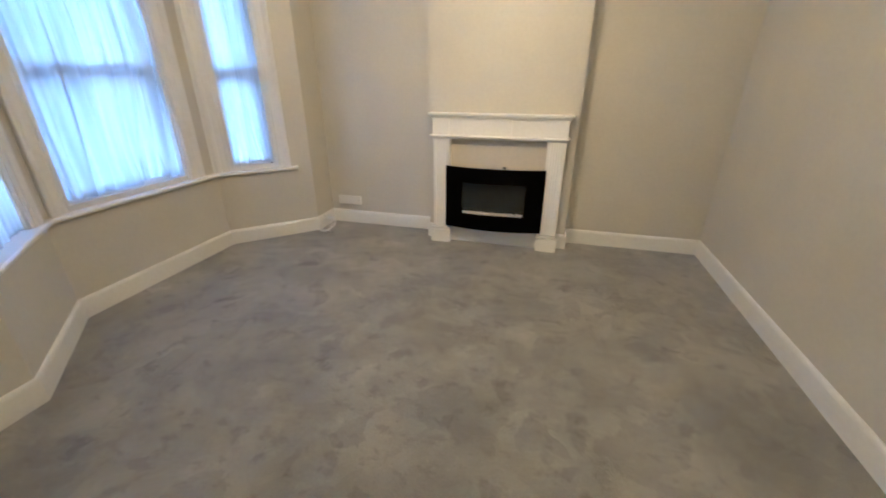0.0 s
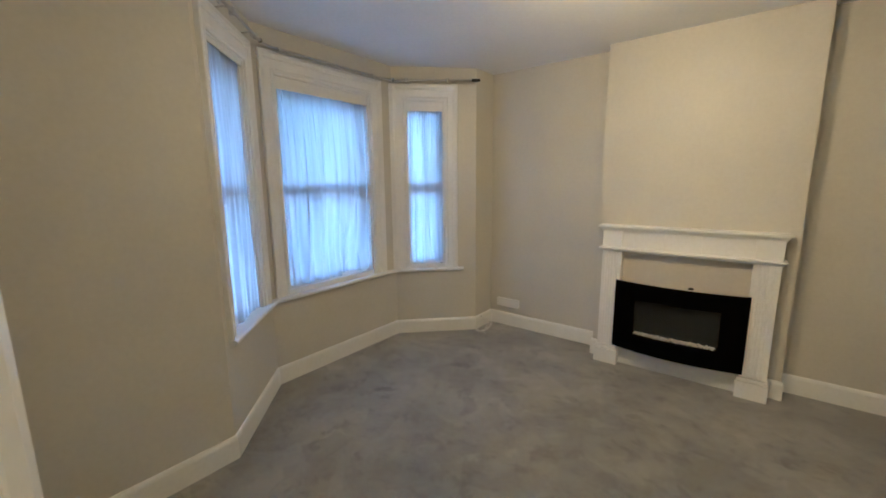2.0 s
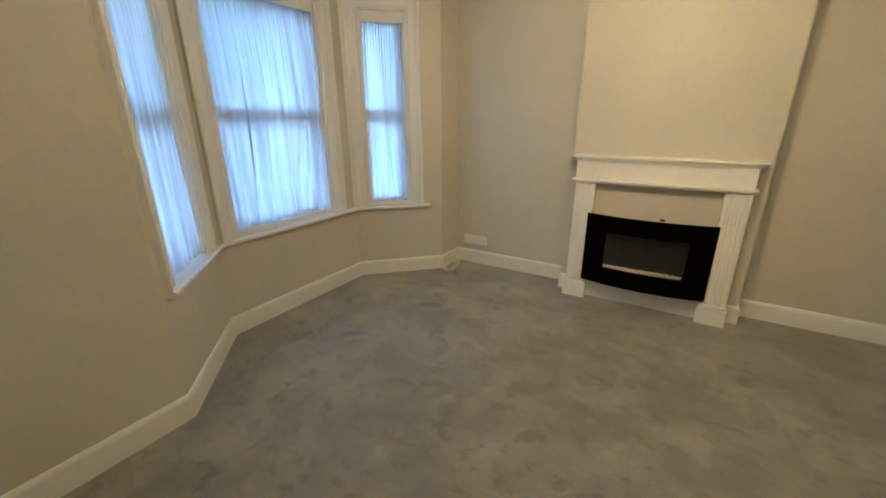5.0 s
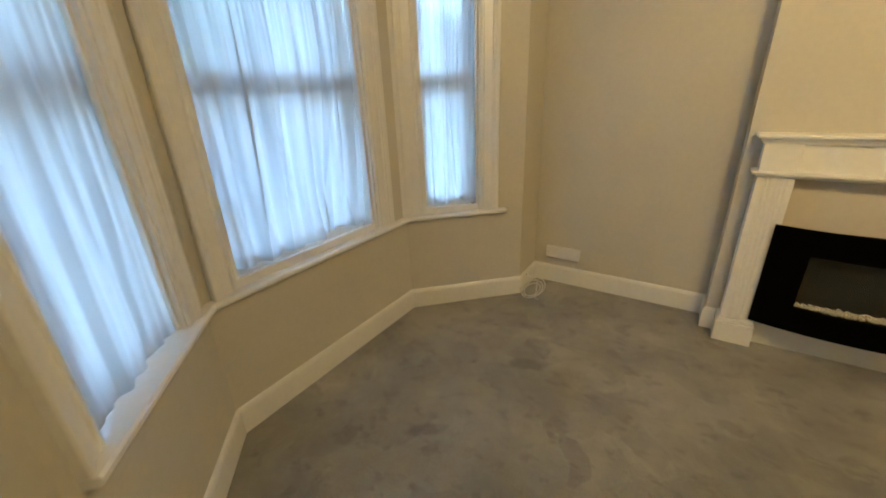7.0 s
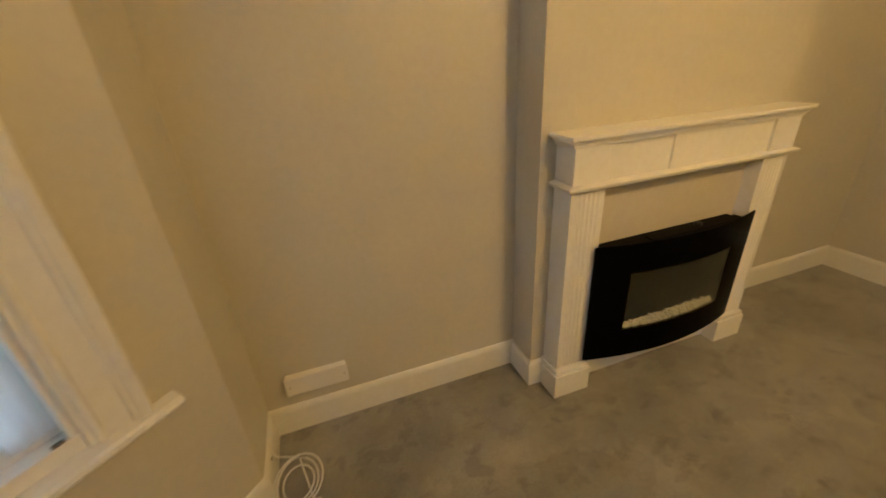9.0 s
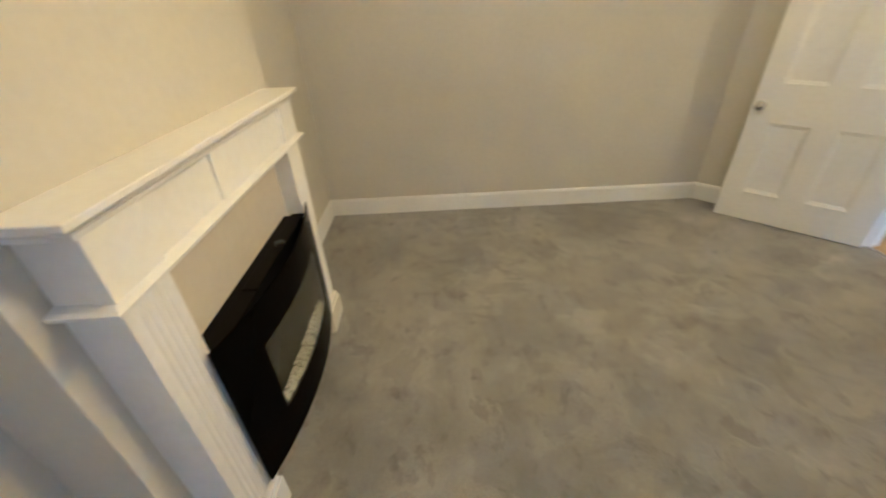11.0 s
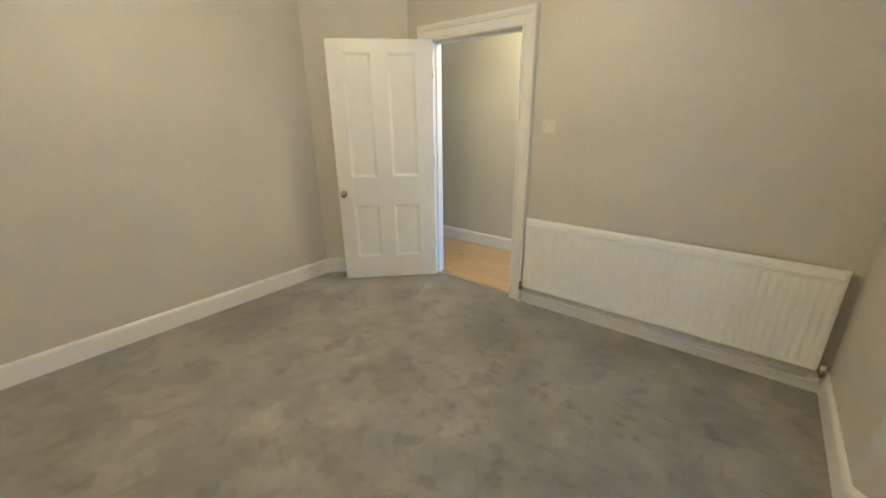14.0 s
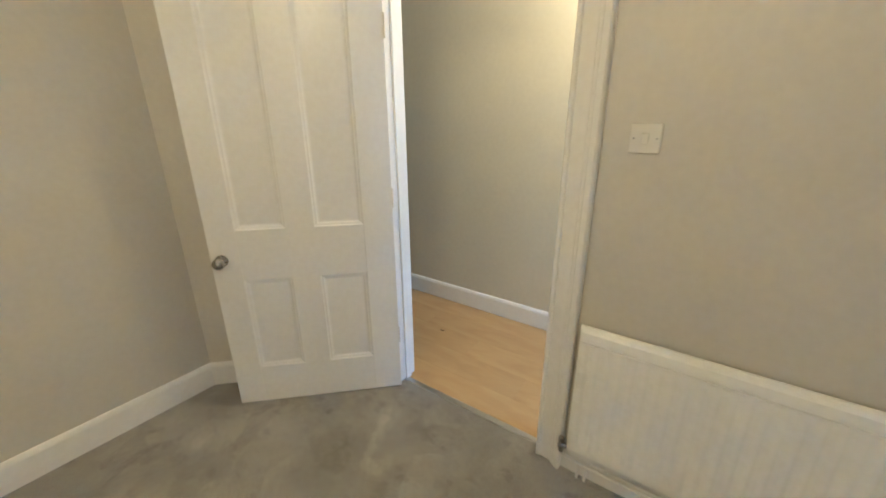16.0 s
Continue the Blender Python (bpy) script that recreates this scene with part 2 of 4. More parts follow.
def net_material(name, thick, thin, clear):
    """Net cloth with fold shade put in as streaks; thick and thin: how much of the view the dark and the pale streaks
    cover; clear: how much light the cloth itself lets on.
    """
    m = bpy.data.materials.new(name)
    m.use_nodes = True
    nt = m.node_tree
    out = nt.nodes["Material Output"]
    nt.nodes.remove(nt.nodes["Principled BSDF"])
    tr, di, tl = (nt.nodes.new("ShaderNodeBsdf" + k) for k in ("Transparent", "Diffuse", "Translucent"))
    di.inputs[0].default_value = tl.inputs[0].default_value = (0.93, 0.94, 0.96, 1)
    cloth, mix = nt.nodes.new("ShaderNodeMixShader"), nt.nodes.new("ShaderNodeMixShader")
    cloth.inputs[0].default_value = 0.68
    nt.links.new(di.outputs[0], cloth.inputs[1])
    nt.links.new(tl.outputs[0], cloth.inputs[2])
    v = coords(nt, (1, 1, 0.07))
    # stretched noise streaks colour in the shade of folds, apart from the modelled folds
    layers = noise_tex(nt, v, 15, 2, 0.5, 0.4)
    fold_tones = [(pos, tuple(c * k * clear for c in (0.97, 1.0, 0.965))) for pos, k in ((0.36, 0.66), (0.48, 0.8), (0.62, 1.0))]
    nt.links.new(ramp(nt, layers, fold_tones), tl.inputs[0])
    streak_cover = nt.nodes.new("ShaderNodeMapRange")
    streak_cover.inputs["From Min"].default_value, streak_cover.inputs["From Max"].default_value = 0.36, 0.64
    streak_cover.inputs["To Min"].default_value, streak_cover.inputs["To Max"].default_value = thick, thin
    nt.links.new(layers, streak_cover.inputs["Value"])
    nt.links.new(streak_cover.outputs[0], mix.inputs[0])
    nt.links.new(tr.outputs[0], mix.inputs[1])
    nt.links.new(cloth.outputs[0], mix.inputs[2])
    nt.links.new(mix.outputs[0], out.inputs[0])
    return m


# One net in three settings: cover and brightness tuned window by window.
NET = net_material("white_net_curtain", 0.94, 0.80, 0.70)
SIDENET_1 = net_material("dense_net_curtain_1", 0.97, 0.92, 0.56)
SIDENET_3 = net_material("dense_net_curtain_3", 0.98, 0.95, 0.76)


def glass_material():
    m = bpy.data.materials.new("window_glass")
    m.use_nodes = True
    nt = m.node_tree
    nt.nodes.remove(nt.nodes["Principled BSDF"])
    g = nt.nodes.new("ShaderNodeBsdfGlass")
    g.inputs["Roughness"].default_value, g.inputs["IOR"].default_value = 0.0, 1.45
    nt.links.new(g.outputs[0], nt.nodes["Material Output"].inputs[0])
    return m


GLASS = glass_material()
SMOKED = glass_material()
SMOKED.name = "smoked_pane_glass"
SMOKED.node_tree.nodes["Glass BSDF"].inputs["Color"].default_value = (0.82, 0.83, 0.82, 1)


def glow_material():
    m = material("glowing_bulb_glass", (1, 0.9, 0.7), 0.3)
    b = m.node_tree.nodes["Principled BSDF"]
    b.inputs["Emission Color"].default_value = (1.0, 0.74, 0.32, 1)
    b.inputs["Emission Strength"].default_value = 0.5
    return m


GLOW = glow_material()
BRICK = painted("weathered_brick", (0.24, 0.21, 0.18), 0.85, 0.25, 40, 0.4)
RENDERED = painted("pale_rendered_facade", (0.22, 0.215, 0.205), 0.85, 0.1)
SLATE = painted("grey_roof_slate", (0.10, 0.10, 0.11), 0.7, 0.2)
PAVE = painted("grey_paving", (0.20, 0.196, 0.187), 0.9, 0.2, 60, 0.3)
LEAF = painted("green_leaves", (0.07, 0.11, 0.04), 0.7, 0.4)
BARK = painted("grey_brown_bark", (0.12, 0.09, 0.06), 0.9, 0.3)
PANE = material("dark_far_pane", (0.16, 0.18, 0.19), 0.2)


# ---- building helpers ----
def link_mesh(name, bm, mat, parent=None, label="", smooth=False):
    me = bpy.data.meshes.new(name)
    bm.normal_update()
    bm.to_mesh(me)
    bm.free()
    me.materials.append(mat)
    if smooth:
        me.polygons.foreach_set("use_smooth", [True] * len(me.polygons))
    ob = new(name, me)
    if parent is not None:
        ob.parent = parent
    if label:
        ob["label"] = label
    return ob


def part(name, bm, mat, parent, label="", smooth=False):
    return link_mesh(name, bm, mat, parent, label, smooth)


def thing(name, m, label, category, group="", kind=""):
    ob = new(name)
    ob.matrix_world = m
    ob.empty_display_size = 0.1
    return tagged(ob, label, category, group, kind)


def cuboid(bm, x0, x1, y0, y1, z0, z1, bevel=0.0, m=None):
    r = bmesh.ops.create_cube(bm, size=1, matrix=Matrix.LocRotScale(((x0 + x1) / 2, (y0 + y1) / 2, (z0 + z1) / 2), None, (abs(x1 - x0), abs(y1 - y0), abs(z1 - z0))))
    vs = r["verts"]
    if bevel:
        es = list({e for v in vs for e in v.link_edges})
        res = bmesh.ops.bevel(bm, geom=es, offset=bevel, segments=2, affect="EDGES", profile=0.5)
        vs = list({v for f in res["faces"] for v in f.verts} | {v for v in vs if v.is_valid})
    if m is not None:
        bmesh.ops.transform(bm, matrix=m, verts=vs)
    return bm


def block(x0, x1, y0, y1, z0, z1, bevel=0.0):
    return cuboid(bmesh.new(), x0, x1, y0, y1, z0, z1, bevel)


def lathe(profile, seg=24, m=None, bm=None):
    """Turn (radius, height) pairs round the z axis."""
    bm = bm or bmesh.new()
    rings = []
    for r, z in profile:
        rings.append([bm.verts.new((r * math.cos(2 * math.pi * i / seg), r * math.sin(2 * math.pi * i / seg), z)) for i in range(seg)])
    for a, b in zip(rings, rings[1:]):
        for i in range(seg):
            bm.faces.new((a[i], a[(i + 1) % seg], b[(i + 1) % seg], b[i]))
    for ring, flip in ((rings[0], True), (rings[-1], False)):
        bm.faces.new(ring[::-1] if flip else ring)
    if m is not None:
        bmesh.ops.transform(bm, matrix=m, verts=[v for ring in rings for v in ring])
    return bm


def tube(points, radius, seg=10, bm=None):
    """A round bar along a line of points."""
    bm = bm or bmesh.new()
    pts = [Vector(p) for p in points]
    rings, ref = [], Vector((0.31, 0.17, 0.93)).normalized()
    for i, p in enumerate(pts):
        d = (pts[min(i + 1, len(pts) - 1)] - pts[max(i - 1, 0)]).normalized()
        side = d.cross(ref).normalized()
        up = side.cross(d).normalized()
        ref = up if i else ref
        rings.append([bm.verts.new(p + (side * math.cos(2 * math.pi * k / seg) + up * math.sin(2 * math.pi * k / seg)) * radius) for k in range(seg)])
    for a, b in zip(rings, rings[1:]):
        for k in range(seg):
            bm.faces.new((a[k], a[(k + 1) % seg], b[(k + 1) % seg], b[k]))
    bm.faces.new(rings[0][::-1])
    bm.faces.new(rings[-1])
    bmesh.ops.recalc_face_normals(bm, faces=bm.faces)
    return bm


def sweep(profile, path):
    """A moulding of (inward, height) points along a line of plan points, mitred; the room lies to the right of the line."""
    bm = bmesh.new()
    pts = [Vector(p) for p in path]
    rings = []
    for i, p in enumerate(pts):
        dirs = []
        if i > 0:
            dirs.append((p - pts[i - 1]).normalized())
        if i < len(pts) - 1:
            dirs.append((pts[i + 1] - p).normalized())
        ns = [Vector((d.y, -d.x)) for d in dirs]
        n = sum(ns, Vector((0, 0))).normalized()
        n = n / max(0.2, n.dot(ns[0]))
        rings.append([bm.verts.new((p.x + n.x * a, p.y + n.y * a, z)) for a, z in profile])
    k = len(profile)
    for a, b in zip(rings, rings[1:]):
        for j in range(k):
            bm.faces.new((a[j], a[(j + 1) % k], b[(j + 1) % k], b[j]))
    bm.faces.new(rings[0])
    bm.faces.new(rings[-1][::-1])
    bmesh.ops.recalc_face_normals(bm, faces=bm.faces)
    return bm


def sheet(nx, nz, fn):
    """A grid of points fn(u, v) with u and v from 0 to 1."""
    bm = bmesh.new()
    g = [[bm.verts.new(fn(i / nx, j / nz)) for i in range(nx + 1)] for j in range(nz + 1)]
    for j in range(nz):
        for i in range(nx):
            bm.faces.new((g[j][i], g[j][i + 1], g[j + 1][i + 1], g[j + 1][i]))
    return bm


def structure(name, bm, mat, label, category="", smooth=False):
    return tagged(link_mesh(name, bm, mat, None, "", smooth), label, category, kind="structure")


# ---- the plan ----
H = 2.554
A, B, C, D = (-2.15, 0.92), (-2.72, 1.489), (-2.72, 2.776), (-2.15, 3.334)
XW, XE, YS, YN = -2.15, 1.40, 0.08, 3.642
E1, S1 = (1.40, 0.68), (0.80, 0.08)
BRL, BRR, BRY = -1.0, 0.260, 3.472
OPL, OPR, OPH = -0.25, 0.55, 1.972
YH = -0.916
SILL = 0.668
HEAD = 2.265


def wall_run(name, a, b, th, mat, label, openings=(), ext0=0.0, ext1=0.0, z1=H):
    """A wall from a to b, its room face on the line and its thickness to the left; openings are (from, to, bottom, top) along it."""
    a, b = Vector(a), Vector(b)
    length = (b - a).length
    bm = bmesh.new()
    s = -ext0
    for o0, o1, q0, q1 in openings:
        cuboid(bm, s, o0, 0, th, 0, z1)
        if q0 > 0:
            cuboid(bm, o0, o1, 0, th, 0, q0)
        cuboid(bm, o0, o1, 0, th, q1, z1)
        s = o1
    cuboid(bm, s, length + ext1, 0, th, 0, z1)
    bmesh.ops.remove_doubles(bm, verts=bm.verts, dist=1e-5)
    ob = structure(name, bm, mat, label, "wall")
    ob.matrix_world = pose(a.x, a.y, 0, 0, 0, math.degrees(math.atan2((b - a).y, (b - a).x)))
    return ob


GREIGE = "smooth greige painted plaster wall"
# clockwise round the room, so that the room is on the right and the thickness on the left
wall_run("wall_south", (S1[0], YS), (XW, YS), 0.12, WALL, GREIGE + " with the hall doorway", [(S1[0] - OPR - 0.03, S1[0] - OPL + 0.03, 0, OPH + 0.03)], 0.0, 0.2)
wall_run("wall_west_1", (XW, YS), A, 0.2, WALL, GREIGE, (), 0.2, 0)
wall_run("wall_bay_1", A, B, 0.2, WALL, GREIGE + " in the bay", [(0.805 - 0.675, 0.805 - 0.165, SILL - 0.03, HEAD)], 0, 0.07)
wall_run("wall_bay_2", B, C, 0.2, WALL, GREIGE + " in the bay", [(1.287 - 1.150, 1.287 - 0.266, SILL - 0.03, HEAD)], 0.07, 0.07)
wall_run("wall_bay_3", C, D, 0.2, WALL, GREIGE + " in the bay", [(0.798 - 0.683, 0.798 - 0.298, SILL - 0.03, HEAD)], 0.07, 0)
wall_run("wall_west_2", D, (XW, YN), 0.2, WALL, GREIGE, (), 0, 0.2)
wall_run("wall_north", (XW, YN), (XE, YN), 0.2, WALL, GREIGE, (), 0.2, 0.2)
wall_run("wall_east", (XE, YN), E1, 0.2, WALL, GREIGE, (), 0.2, 0.1)
wall_run("wall_corner", E1, S1, 0.12, WALL, GREIGE + " set diagonally across the corner", (), 0.0, 0.0)
structure("chimney_breast", block(BRL, BRR, BRY, YN + 0.05, 0, H + 0.02), WALL, "greige painted chimney breast above the fireplace", "chimney breast")
structure("ceiling", block(-3.4, 2.4, -1.2, 4.0, H, H + 0.12), CEILING, "plain white painted ceiling", "ceiling")

# carpet: one sheet with a slightly soft surface
structure("floor", block(-3.0, 1.6, 0.035, 3.75, -0.12, 0.0), CARPET, "taupe grey plush carpet with brushed footprints and marks", "carpet")

# skirting boards
SKIRT = [(0.0, 0.0), (0.017, 0.0), (0.017, 0.112), (0.014, 0.124), (0.009, 0.132), (0.004, 0.135), (0.0, 0.135)]
structure("baseboard_1", sweep(SKIRT, [(OPL - 0.115, YS), (XW, YS), A, B, C, D, (XW, YN), (BRL, YN), (BRL, BRY), (-0.93, BRY)]), WHITE, "white painted square-edged skirting board", "skirting board")
structure("baseboard_2", sweep(SKIRT, [(0.19, BRY), (BRR, BRY), (BRR, YN), (XE, YN), E1, S1, (OPR + 0.115, YS)]), WHITE, "white painted square-edged skirting board", "skirting board")

# hall beyond the doorway
wall_run("wall_hall", (2.2, YH), (-2.7, YH), 0.12, HALLWALL, "cream painted hall wall", ())
structure("wall_hall_east", block(2.2, 2.3, YH, 0.3, 0, H), HALLWALL, "cream painted hall end wall", "wall")
bm = block(-2.8, -2.7, YH, -0.82, 0, H)
cuboid(bm, -2.8, -2.7, -0.10, YS, 0, H)
cuboid(bm, -2.8, -2.7, -0.82, -0.10, 2.0, H)
cuboid(bm, -2.8, -2.7, -0.82, -0.10, 0, 0.7)
structure("wall_hall_west", bm, HALLWALL, "cream painted hall end wall with a glazed front door opening", "wall")
structure("wall_hall_north", block(S1[0], 2.2, -0.04, 0.04, 0, H), HALLWALL, "cream painted hall side wall", "wall")
bm = sweep(SKIRT, [(2.2, 0.0), (-2.7, 0.0)])
for v in bm.verts:
    v.co.y = YH + v.co.y
    v.co.z += 0.004
structure("baseboard_3", bm, WHITE, "white painted hall skirting board", "skirting board")
structure("hall_subfloor", block(-2.7, 2.2, YH, 0.035, -0.12, -0.008), LAMINATE, "pale oak laminate hall floor", "floor")


# ---- doorway: lining, architrave, leaf ----
def architrave(name, x0, x1, z1, w, m, parent, z0=0.0, w0=None, proud=1.0, wh=None):
    """Moulded casing round an opening x0..x1, in the local frame: x along the wall, y into the room; three mitred lengths. w0 and wh: the widths of the first and the top one, where they differ."""
    w0, wh = w0 or w, wh or w
    shape = [(0.0, 0.0), (0.0, 0.014), (0.006, 0.019), (0.014, 0.019), (0.020, 0.013), (0.60 * w, 0.018), (0.65 * w, 0.028), (0.72 * w, 0.030), (0.78 * w, 0.038), (0.94 * w, 0.042), (w, 0.034), (w, 0.0)]
    prof = [(a, d * proud) for a, d in shape]
    thin = [(a * w0 / w, d) for a, d in prof]
    runs = (([(x0, z0), (x0, z1)], -1, 0, 1), ([(x1, z0), (x1, z1)], 1, 0, 1), ([(x0, z1), (x1, z1)], 0, -1, 1))
    for i, (ends, side, _, _) in enumerate(runs):
        bm = bmesh.new()
        rings = []
        for k, (x, z) in enumerate(ends):
            ring = []
            for (a, d), (a0, _) in zip(prof, thin):
                if i < 2:
                    ring.append(bm.verts.new((x + side * (a0 if i == 0 else a), d, z + (a * wh / w if k == 1 else 0))))
                else:
                    ring.append(bm.verts.new((x + (-a0 if k == 0 else a), d, z + a * wh / w)))
            rings.append(ring)
        n = len(prof)
        for j in range(n):
            bm.faces.new((rings[0][j], rings[0][(j + 1) % n], rings[1][(j + 1) % n], rings[1][j]))
        bm.faces.new(rings[0])
        bm.faces.new(rings[1][::-1])
        bmesh.ops.recalc_face_normals(bm, faces=bm.faces)
        part(name, bm, m, parent)


door_frame = thing("door_frame", pose(0, YS, 0), "white painted door lining with moulded architrave", "door frame", kind="structure")
for x0, x1 in ((OPL - 0.03, OPL), (OPR, OPR + 0.03)):
    part("jamb", block(x0, x1, -0.125, 0.003, 0, OPH, 0.002), WHITE, door_frame)
part("head", block(OPL - 0.03, OPR + 0.03, -0.125, 0.003, OPH, OPH + 0.03, 0.002), WHITE, door_frame)
for x0, x1, z0, z1 in ((OPL, OPL + 0.012, 0, OPH - 0.012), (OPR - 0.012, OPR, 0, OPH - 0.012), (OPL, OPR, OPH - 0.012, OPH)):
    part("stop", block(x0, x1, -0.085, -0.045, z0, z1, 0.002), WHITE, door_frame)
architrave("architrave", OPL - 0.004, OPR + 0.004, OPH + 0.004, 0.112, WHITE, door_frame)
part("strike_plate", block(OPL, OPL + 0.003, -0.034, -0.006, 0.735, 0.815), LATCH, door_frame, "dull steel strike plate")
structure("threshold_strip", block(OPL, OPR, 0.018, 0.048, -0.01, 0.005, 0.002), NICKEL, "thin metal carpet threshold strip in the doorway", "threshold strip")


def panel_recess(bm, x0, x1, z0, z1, y, depth):
    """The moulded edge and sunk field of a door panel on the face at y; depth is signed towards the inside of the leaf."""
    steps = [(0.0, 0.0), (0.006, 0.35), (0.012, 0.45), (0.020, 0.9), (0.026, 1.0)]
    loops = []
    for inset, d in steps:
        yy = y + depth * d
        loops.append([bm.verts.new(p) for p in ((x0 + inset, yy, z0 + inset), (x1 - inset, yy, z0 + inset), (x1 - inset, yy, z1 - inset), (x0 + inset, yy, z1 - inset))])
    for a, b in zip(loops, loops[1:]):
        for i in range(4):
            bm.faces.new((a[i], a[(i + 1) % 4], b[(i + 1) % 4], b[i]))
    bm.faces.new(loops[-1])


def panel_door():
    w, h, t = 0.826, 1.978, 0.040
    door = thing("door_1", pose(0.524, 0.099, 0.007, 0, 0, 45.0), "white painted four-panel timber door standing open", "door", kind="structure")
    xs = [0.0, 0.14, 0.36, 0.487, 0.702, w]
    zs = [0.0, 0.207, 0.683, 0.925, 1.885, h]
    for x0, x1 in ((xs[0], xs[1]), (xs[4], xs[5])):
        part("stile", block(x0, x1, -t, 0, 0, h, 0.002), WHITE, door)
    for z0, z1 in ((zs[0], zs[1]), (zs[2], zs[3]), (zs[4], zs[5])):
        part("rail", block(xs[1], xs[4], -t, -0.0006, z0, z1), WHITE, door)
    for z0, z1 in ((zs[1], zs[2]), (zs[3], zs[4])):
        part("muntin", block(xs[2], xs[3], -t, -0.0004, z0, z1), WHITE, door)
        for x0, x1 in ((xs[1], xs[2]), (xs[3], xs[4])):
            bm = bmesh.new()
            panel_recess(bm, x0, x1, z0, z1, -0.001, -0.010)
            panel_recess(bm, x0, x1, z0, z1, -t + 0.001, 0.013)
            bmesh.ops.recalc_face_normals(bm, faces=bm.faces)
            part("panel", bm, WHITE, door)
    kx, kz = 0.779, 0.787
    for side, y in ((1, 0.0), (-1, -t)):
        m = Matrix.Translation((kx, y, kz)) @ pose(0, 0, 0, -90 * side)
        knob = part("door_knob", lathe([(0.0, 0.0), (0.026, 0.0), (0.026, 0.004), (0.012, 0.007), (0.009, 0.02), (0.012, 0.026), (0.022, 0.032), (0.026, 0.040), (0.0255, 0.050), (0.018, 0.058), (0.0, 0.060)], 28, m), CHROME, door, "round polished chrome knob", True)
        if side == 1:
            part("knob_rose", lathe([(0.0, 0.0), (0.028, 0.0), (0.028, 0.003), (0.0, 0.003)], 28, m), CHROME, knob)
    for z in (0.28, 1.0, 1.7):
        part("hinge", lathe([(0.0, 0.0), (0.006, 0.0), (0.006, 0.09), (0.0, 0.09)], 10, Matrix.Translation((-0.004, 0.004, z))), WHITE, door)
    return door


panel_door()


# ---- bay windows ----
def window(name, corner, toward, s_in, s_out, folds, seed, label, bunch=0.5, bunched=0.0, s_near=None, proud=1.0, bead=True, net_cloth=NET, hang=-0.066, crease=1.0, top=2.168):
    """A boxed sash window in a bay wall. corner is the end from which lengths are taken, toward the other end."""
    c, t = Vector(corner), Vector(toward)
    ang = math.degrees(math.atan2((t - c).y, (t - c).x))
    win = thing(name, pose(c.x, c.y, 0, 0, 0, ang), label, "window", kind="structure")
    x0, x1 = s_in
    z0, z1 = SILL, HEAD
    architrave("casing", x0 - 0.002, x1 + 0.002, z1, s_out, WHITE, win, z0 + 0.002, s_near, proud, 0.138)
    for a, b in ((x0 - 0.012, x0 + 0.012), (x1 - 0.012, x1 + 0.012)):
        part("jamb_lining", block(a, b, -0.19, 0.002, z0, z1, 0.002), WHITE, win)
    part("head_lining", block(x0 + 0.012, x1 - 0.012, -0.19, 0.002, z1 - 0.012, z1 + 0.012, 0.002), WHITE, win)
    for a, b in ((x0 + 0.012, x0 + 0.028), (x1 - 0.028, x1 - 0.012)):
        part("staff_bead", block(a, b, -0.035, -0.015, z0 + 0.012, z1 - 0.012, 0.004), WHITE, win)
    if bead:
        part("bottom_bead", block(x0 + 0.012, x1 - 0.012, -0.030, -0.010, z0, z0 + 0.040, 0.003), WHITE, win)
    for nm, y, za, zb, low in (("upper_sash", -0.150, 1.425, z1 - 0.012, False), ("lower_sash", -0.112, z0 + 0.004, 1.512, True)):
        st = 0.048
        sash = part(nm, block(x0 + 0.012, x0 + 0.012 + st, y - 0.035, y, za, zb, 0.003), WHITE, win)
        part("sash_stile", block(x1 - 0.012 - st, x1 - 0.012, y - 0.035, y, za, zb, 0.003), WHITE, sash)
        part("top_rail", block(x0 + 0.012 + st, x1 - 0.012 - st, y - 0.033, y - 0.002, zb - (0.04 if low else 0.09), zb), WHITE, sash)
        part("bottom_rail", block(x0 + 0.012 + st, x1 - 0.012 - st, y - 0.033, y - 0.002, za, za + (0.085 if low else 0.045)), WHITE, sash)
        pane = part("pane", block(x0 + 0.012 + st, x1 - 0.012 - st, y - 0.019, y - 0.015, za + (0.085 if low else 0.045), zb - (0.04 if low else 0.09)), GLASS, sash)
        pane.visible_shadow = False
    # board added above the net to give the shaded band below the head
    ya = hang + 0.6 * abs(hang)
    part("added_head_board", block(x0 + 0.013, x1 - 0.013, ya, ya + 0.009, top, z1 - 0.012, 0.002), WHITE, win)
    rnd = random.Random(seed)
    # net curtain on a wire: gathered finely at the top, falling into a few broad slack folds
    xa, xb = x0 + 0.014, x1 - 0.014
    hem_z = z0 + (0.050 if bead else 0.014)
    ph = [rnd.uniform(0, 6.28) for _ in range(8)]
    creases = [(rnd.uniform(0.05, 0.76), rnd.uniform(0.012, 0.03), rnd.uniform(-0.16, 0.16), rnd.uniform(0.05, 0.4), rnd.uniform(0.5, 1.0)) for _ in range(folds)]

    def cloth(u, v):
        z = top + 0.022 + (hem_z - top - 0.022) * v
        w = xb - xa
        low = max(0.0, (v - 0.42) / 0.58)
        drift = 0.05 * low * math.sin(4.1 * u + ph[0]) + 0.015 * math.sin(5.5 * v + ph[5])
        uu = u + drift
        gather = math.exp(-v * 4.5)
        y = gather * (0.006 * math.sin(2 * math.pi * folds * 2.6 * uu + ph[1]) + 0.004 * math.sin(2 * math.pi * folds * 4.1 * uu + ph[2]))
        broad = 0.003 + 0.012 * min(1.0, v * 1.3)
